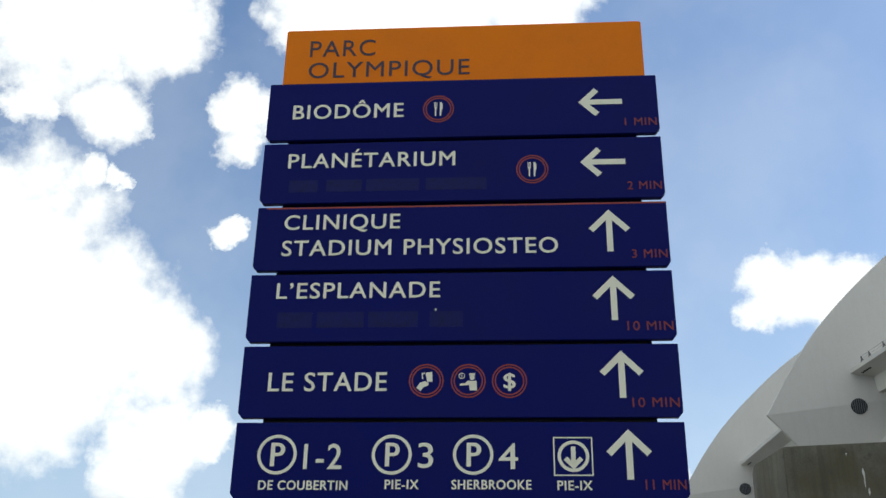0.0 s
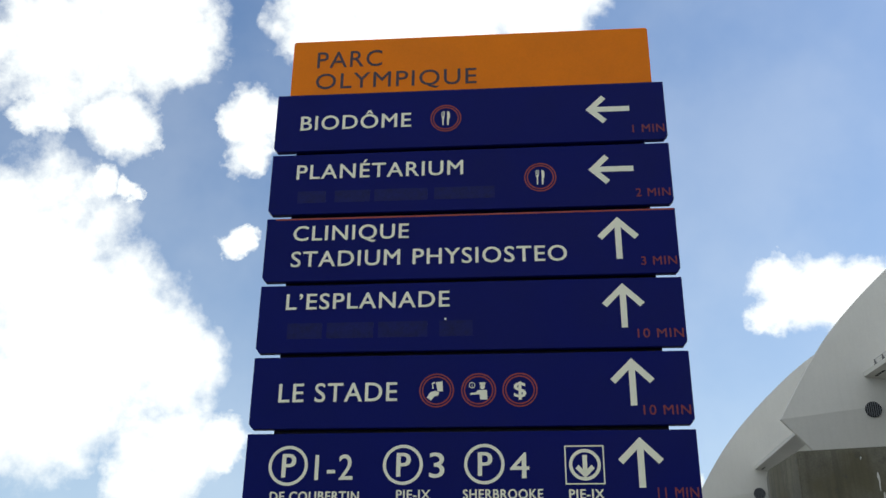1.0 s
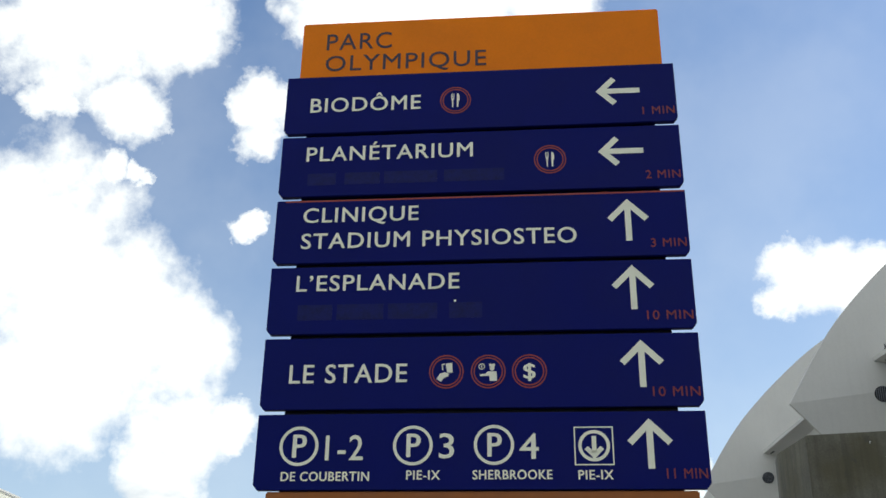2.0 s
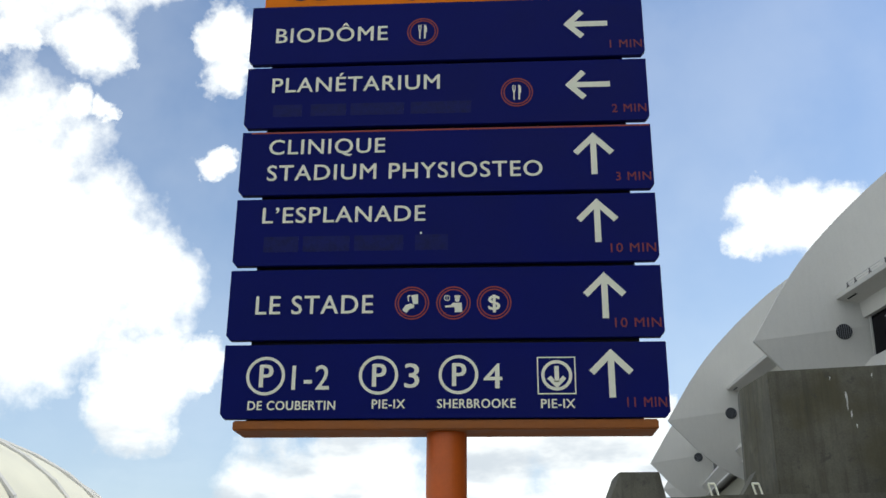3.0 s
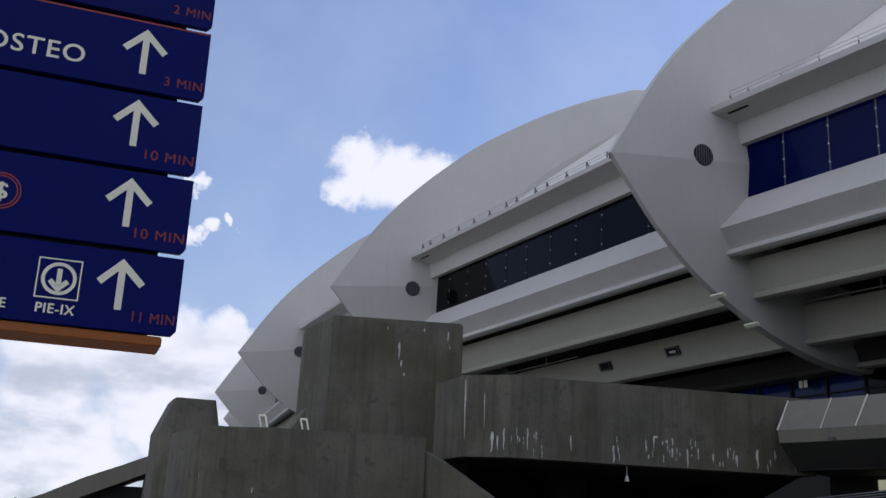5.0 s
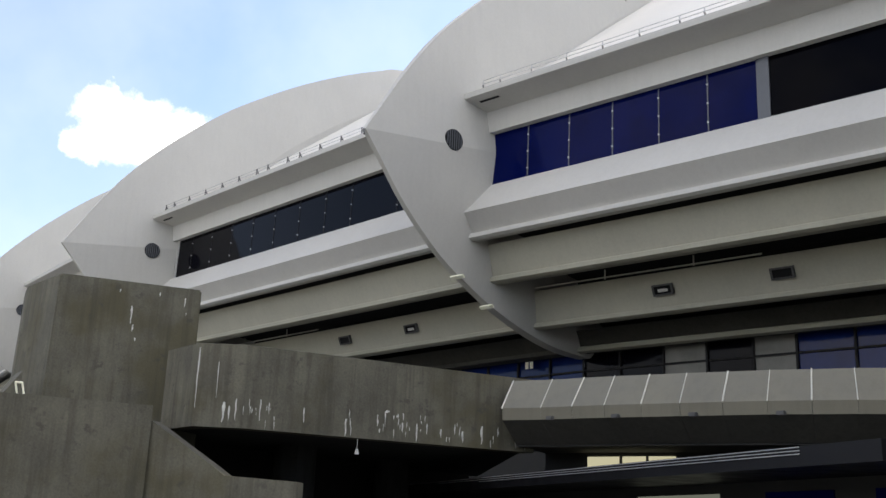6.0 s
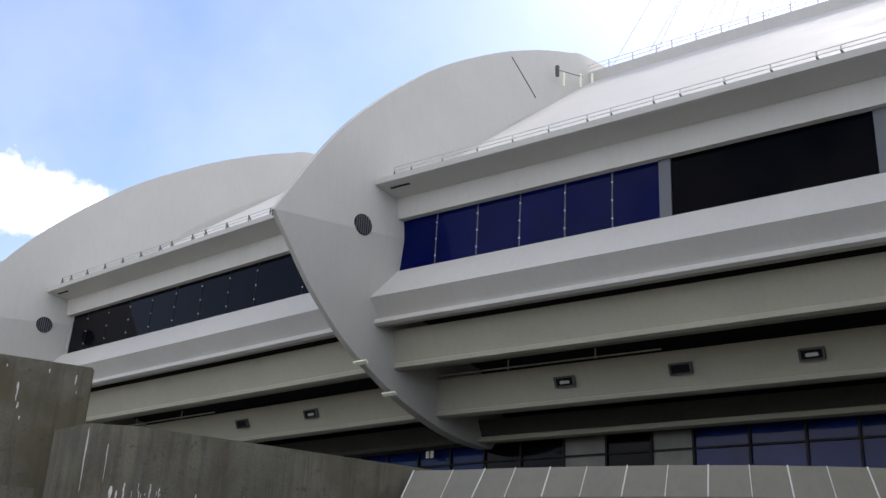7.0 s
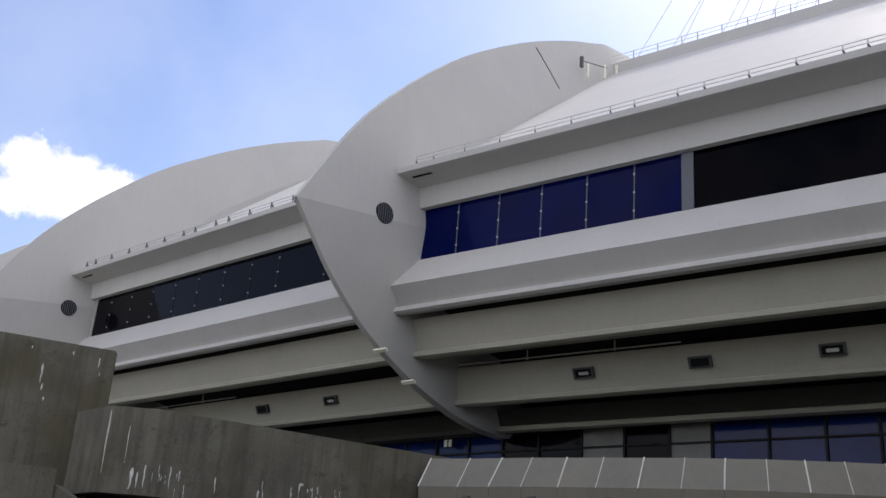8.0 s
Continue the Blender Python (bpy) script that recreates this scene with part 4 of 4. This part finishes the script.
for i in range(len(LIP2) - 1):
    # under panels get a darker colour in place of shade
    for j, (name, mat, label) in enumerate((("panel", PANELS, ""), ("lip", PANELS, ""), ("under_panel", SHADED_CONCRETE, "underside panel with shade in its colour"))):
        (d0, z0), (d1, z1) = HOOD[j], HOOD[j + 1]
        q = []
        for e in (0.004, 0.996):
            for d, z in ((d0, z0), (d1, z1)):
                p = set_back(i, d).lerp(set_back(i + 1, d), e)
                q.append(Vector((p.x, p.y, z)))
        bm = bmesh.new()
        f = [bm.verts.new(v) for v in (q[0], q[1], q[3], q[2])]
        b = [bm.verts.new(v + Vector((0.03, 0.03, 0))) for v in (q[0], q[1], q[3], q[2])]
        bm.faces.new(f), bm.faces.new(b[::-1])
        for a in range(4):
            c = (a + 1) % 4
            bm.faces.new((f[a], b[a], b[c], f[c]))
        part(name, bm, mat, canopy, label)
    bm = bmesh.new()
    a, b = set_back(i, HOOD[0][0]), set_back(i, HOOD[1][0] - 0.01)
    tube(bm, (a.x, a.y, HOOD[0][1] + 0.005), (b.x, b.y, HOOD[1][1]), 0.012 if i % 2 == 0 else 0.007, 6)
    part("seam", bm, SEAM, canopy, "raised pale seam")
bm = bmesh.new()
pts = [set_back(i, 0.44) for i in range(len(LIP2))] + [set_back(i, 1.9) for i in range(len(LIP2) - 1, -1, -1)]
prism(bm, [(p.x, p.y) for p in pts], 3.9, 4.03)
part("top_slab", bm, PANELS, canopy)
# soffit and back wall are coloured near-black for the shade under the canopy
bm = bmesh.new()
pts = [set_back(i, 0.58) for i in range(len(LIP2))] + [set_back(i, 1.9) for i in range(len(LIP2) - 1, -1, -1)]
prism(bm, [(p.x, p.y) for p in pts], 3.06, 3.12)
part("soffit", bm, SHADE_BLACK, canopy)
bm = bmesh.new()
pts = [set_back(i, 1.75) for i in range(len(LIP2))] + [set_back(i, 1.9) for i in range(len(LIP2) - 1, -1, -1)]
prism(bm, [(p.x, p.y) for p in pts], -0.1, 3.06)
part("back_wall", bm, SHADE_BLACK, canopy)
for i in (1, 3, 5, 7):
    p = set_back(i, 0.0).lerp(set_back(i + 1, 0.0), 0.3)
    bm = bmesh.new()
    box(bm, p.x - 0.03, p.x + 0.04, p.y - 0.06, p.y + 0.06, 3.40, 3.455, 0.006)
    part("small_lamp", bm, BRACKET, canopy, "small grey lamp under the lip")
for i in range(3):
    a, b = set_back(i + 1, 1.72), set_back(i + 2, 1.72)
    a, b = a.lerp(b, 0.05), a.lerp(b, 0.95)
    bm = bmesh.new()
    prism(bm, [(a.x, a.y), (b.x, b.y), (b.x + 0.02, b.y + 0.02), (a.x + 0.02, a.y + 0.02)], 2.68, 3.0)
    part("lit_window", bm, WARM, canopy, "lit window under the canopy")
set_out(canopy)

# ---- dark low roof in front of the stadium's foot ----
kiosk = thing("dark_kiosk", "low black kiosk roof with glossy edge and panes below", "kiosk")
d = Vector((1.8, 6.1, 0)).normalized()
nrm = Vector((d.y, -d.x, 0))
KA, KB = Vector((8.3, 4.3, 0)), Vector((12.3, 18.0, 0))


def kpoly(a, b, back0, back1):
    return [(v.x, v.y) for v in (a + nrm * back0, b + nrm * back0, b + nrm * back1, a + nrm * back1)]


bm = bmesh.new()
prism(bm, kpoly(KA, KB, 0, 2.4), 2.42, 2.6)
part("roof", bm, BLACKISH, kiosk, "black glossy roof edge")
# thin bright tubes added to imitate streaky highlights along the glossy edge
for i in range(3):
    bm = bmesh.new()
    a, b = KA + d * 1.0, KB - d * (1.5 + i * 2)
    tube(bm, a + nrm * -0.01 + Vector((0, 0, 2.59 - 0.03 * i)), b + nrm * -0.01 + Vector((0, 0, 2.59 - 0.03 * i)), 0.005, 6)
    part("sheen_line", bm, RAIL, kiosk, "thin bright line for the sheen on the roof edge")
# wall colour holds the shade below the kiosk roof
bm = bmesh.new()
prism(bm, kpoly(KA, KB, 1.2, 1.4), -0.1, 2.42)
part("wall", bm, SHADE_BLACK, kiosk)
for a, b, mat, label in ((0.6, 1.4, GLASS, "dark pane"), (2.0, 3.1, GLASS, "blue pane"), (4.0, 5.9, GREENISH, "faintly lit pane")):
    bm = bmesh.new()
    prism(bm, kpoly(KA + d * a, KA + d * b, 1.17, 1.196), 0.8, 2.3)
    part("pane", bm, mat, kiosk, label)
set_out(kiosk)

# ---- distance: cream domed roof, low curved roof, trees, chimney ----
dome = thing("domed_building", "cream domed roof building with pale roof ribs", "building")
bm = bmesh.new()
bmesh.ops.create_uvsphere(bm, u_segments=48, v_segments=24, radius=1.0, matrix=Matrix.Translation((-45, 56, 4)) @ Matrix.Diagonal((22, 34, 10, 1)))
bmesh.ops.delete(bm, geom=[v for v in bm.verts if v.co.z < -2.0], context="VERTS")
part("roof", bm, CREAM, dome, smooth=True)
for i in range(9):
    y = 30 + 6.5 * i
    c = math.sqrt(max(0.02, 1 - ((y - 56) / 34) ** 2))
    bm = bmesh.new()
    pts = [Vector((-45 + 22 * c * math.cos(a), y, 4 + 10 * c * math.sin(a) + 0.06)) for a in (math.pi * j / 20 for j in range(21))]
    for a, b in zip(pts, pts[1:]):
        tube(bm, a, b, 0.18, 6)
    part("roof_rib", bm, BAND, dome)

low = thing("low_pavilion", "low pavilion with a pale curved roof edge", "building")
bm = bmesh.new()
curve = [(-1.0, 2.2), (0.4, 2.75), (1.4, 3.25), (2.3, 3.62), (3.4, 4.10), (4.6, 4.42), (6.0, 4.6)]
a = [bm.verts.new((x, 29.5, z)) for x, z in curve] + [bm.verts.new((x, 29.5, z - 0.55 + 0.02 * i)) for i, (x, z) in list(enumerate(curve))[::-1]]
b = [bm.verts.new((v.co.x, 38, v.co.z)) for v in a]
bm.faces.new(a), bm.faces.new(b[::-1])
for i in range(len(a)):
    j = (i + 1) % len(a)
    bm.faces.new((a[i], b[i], b[j], a[j]))
part("roof", bm, PANELS, low)
# near-black wall imitates shade beneath the curved roof
bm = bmesh.new()
box(bm, 1.9, 6.0, 30.2, 37, -0.1, 3.1)
part("wall", bm, SHADE_BLACK, low)
bm = bmesh.new()
box(bm, 3.0, 3.2, 29.9, 30.1, -0.1, 3.3, 0.02)
part("post", bm, PANELS, low)
set_out(low)


def conifer(x, y, h, spread, seed):
    rnd = random.Random(seed)
    tree = thing("conifer", "dark thin conifer with drooping boughs", "tree", "far conifers", at=(x, y, 0))
    bm = bmesh.new()
    tube(bm, (0, 0, -0.1), (0, 0, h), 0.16, 8, 0.02)
    part("trunk", bm, BARK, tree)
    bm = bmesh.new()
    for i in range(int(h * 13)):
        z = h * (0.15 + 0.84 * i / (h * 13))
        reach = spread * (1 - z / h) ** 0.8 * rnd.uniform(0.55, 1.1) + 0.08
        ang = rnd.uniform(0, 2 * math.pi)
        dirn = Vector((math.cos(ang), math.sin(ang), -0.18))
        side = Vector((-math.sin(ang), math.cos(ang), 0))
        for j in range(9):
            f = (j + 1) / 9
            c = Vector((0, 0, z)) + dirn * reach * f + Vector((0, 0, 0.12 * f * f * reach))
            for s in (-1, 1):
                w = 0.3 * (1.15 - f) * reach / max(spread, 0.1) + 0.10
                tip = c + side * s * w + Vector((rnd.uniform(-0.05, 0.05), rnd.uniform(-0.05, 0.05), rnd.uniform(-0.1, 0.02)))
                bm.faces.new([bm.verts.new(v) for v in (c, tip, c + dirn * 0.2 + Vector((0, 0, 0.16)))])
    part("crown", bm, LEAF, tree)


def leafy(x, y, h, r, seed):
    rnd = random.Random(seed)
    tree = thing("leafy_tree", "small green leafy tree far off", "tree", "far leafy trees", at=(x, y, 0))
    bm = bmesh.new()
    tube(bm, (0, 0, -0.1), (0, 0, h * 0.7), 0.14, 8, 0.05)
    for i in range(5):
        a = i * 1.26
        tube(bm, (0, 0, h * 0.45), (math.cos(a) * r * 0.6, math.sin(a) * r * 0.6, h * 0.8), 0.06, 6, 0.02)
    part("trunk", bm, BARK, tree)
    bm = bmesh.new()
    for i in range(700):
        d = Vector((rnd.gauss(0, 1), rnd.gauss(0, 1), rnd.gauss(0, 1))).normalized() * r * rnd.uniform(0.35, 1.0) * (0.8 + 0.4 * noise.noise(Vector((i * 0.05, seed, 0))))
        c = Vector((d.x, d.y, h * 0.72 + d.z * 0.8))
        u = Vector((rnd.gauss(0, 1), rnd.gauss(0, 1), rnd.gauss(0, 1))).normalized() * 0.17
        v = u.orthogonal().normalized() * 0.12
        bm.faces.new([bm.verts.new(p) for p in (c - u, c + v, c + u, c - v)])
    part("crown", bm, FOLIAGE, tree)


conifer(-9.64, 68.8, 6.5, 1.5, 3)
conifer(-8.28, 69.0, 6.8, 1.5, 5)
for x, y, h, r, sd in ((-13.2, 68.2, 4.9, 0.9, 1), (-14.4, 67.5, 4.6, 1.0, 2), (-11.4, 70, 4.3, 0.9, 4), (-6.3, 70, 4.8, 1.0, 7), (-4.0, 71, 4.7, 1.0, 8), (-1.5, 70, 4.3, 0.9, 9)):
    leafy(x, y, h, r, sd)
chimney = thing("chimney", "dark slender far chimney", "chimney")
bm = bmesh.new()
tube(bm, (-12.48, 78.5, -0.1), (-12.48, 78.5, 6.6), 0.24, 16, 0.22)
part("shaft", bm, BRACKET, chimney)
bm = bmesh.new()
tube(bm, (-12.48, 78.5, 6.5), (-12.48, 78.5, 6.72), 0.25, 16)
part("cap", bm, BLACKISH, chimney)
post = thing("street_lamp", "grey street lamp with a single arm", "street lamp")
bm = bmesh.new()
tube(bm, (-15.0, 57.7, -0.1), (-15.0, 57.7, 5.9), 0.06, 8)
part("pole", bm, RAIL, post)
bm = bmesh.new()
tube(bm, (-15.0, 57.7, 5.85), (-14.2, 57.7, 5.95), 0.04, 8)
part("arm", bm, RAIL, post)
bm = bmesh.new()
box(bm, -14.35, -13.95, 57.6, 57.8, 5.72, 5.95, 0.03)
part("lamp_head", bm, BRACKET, post)
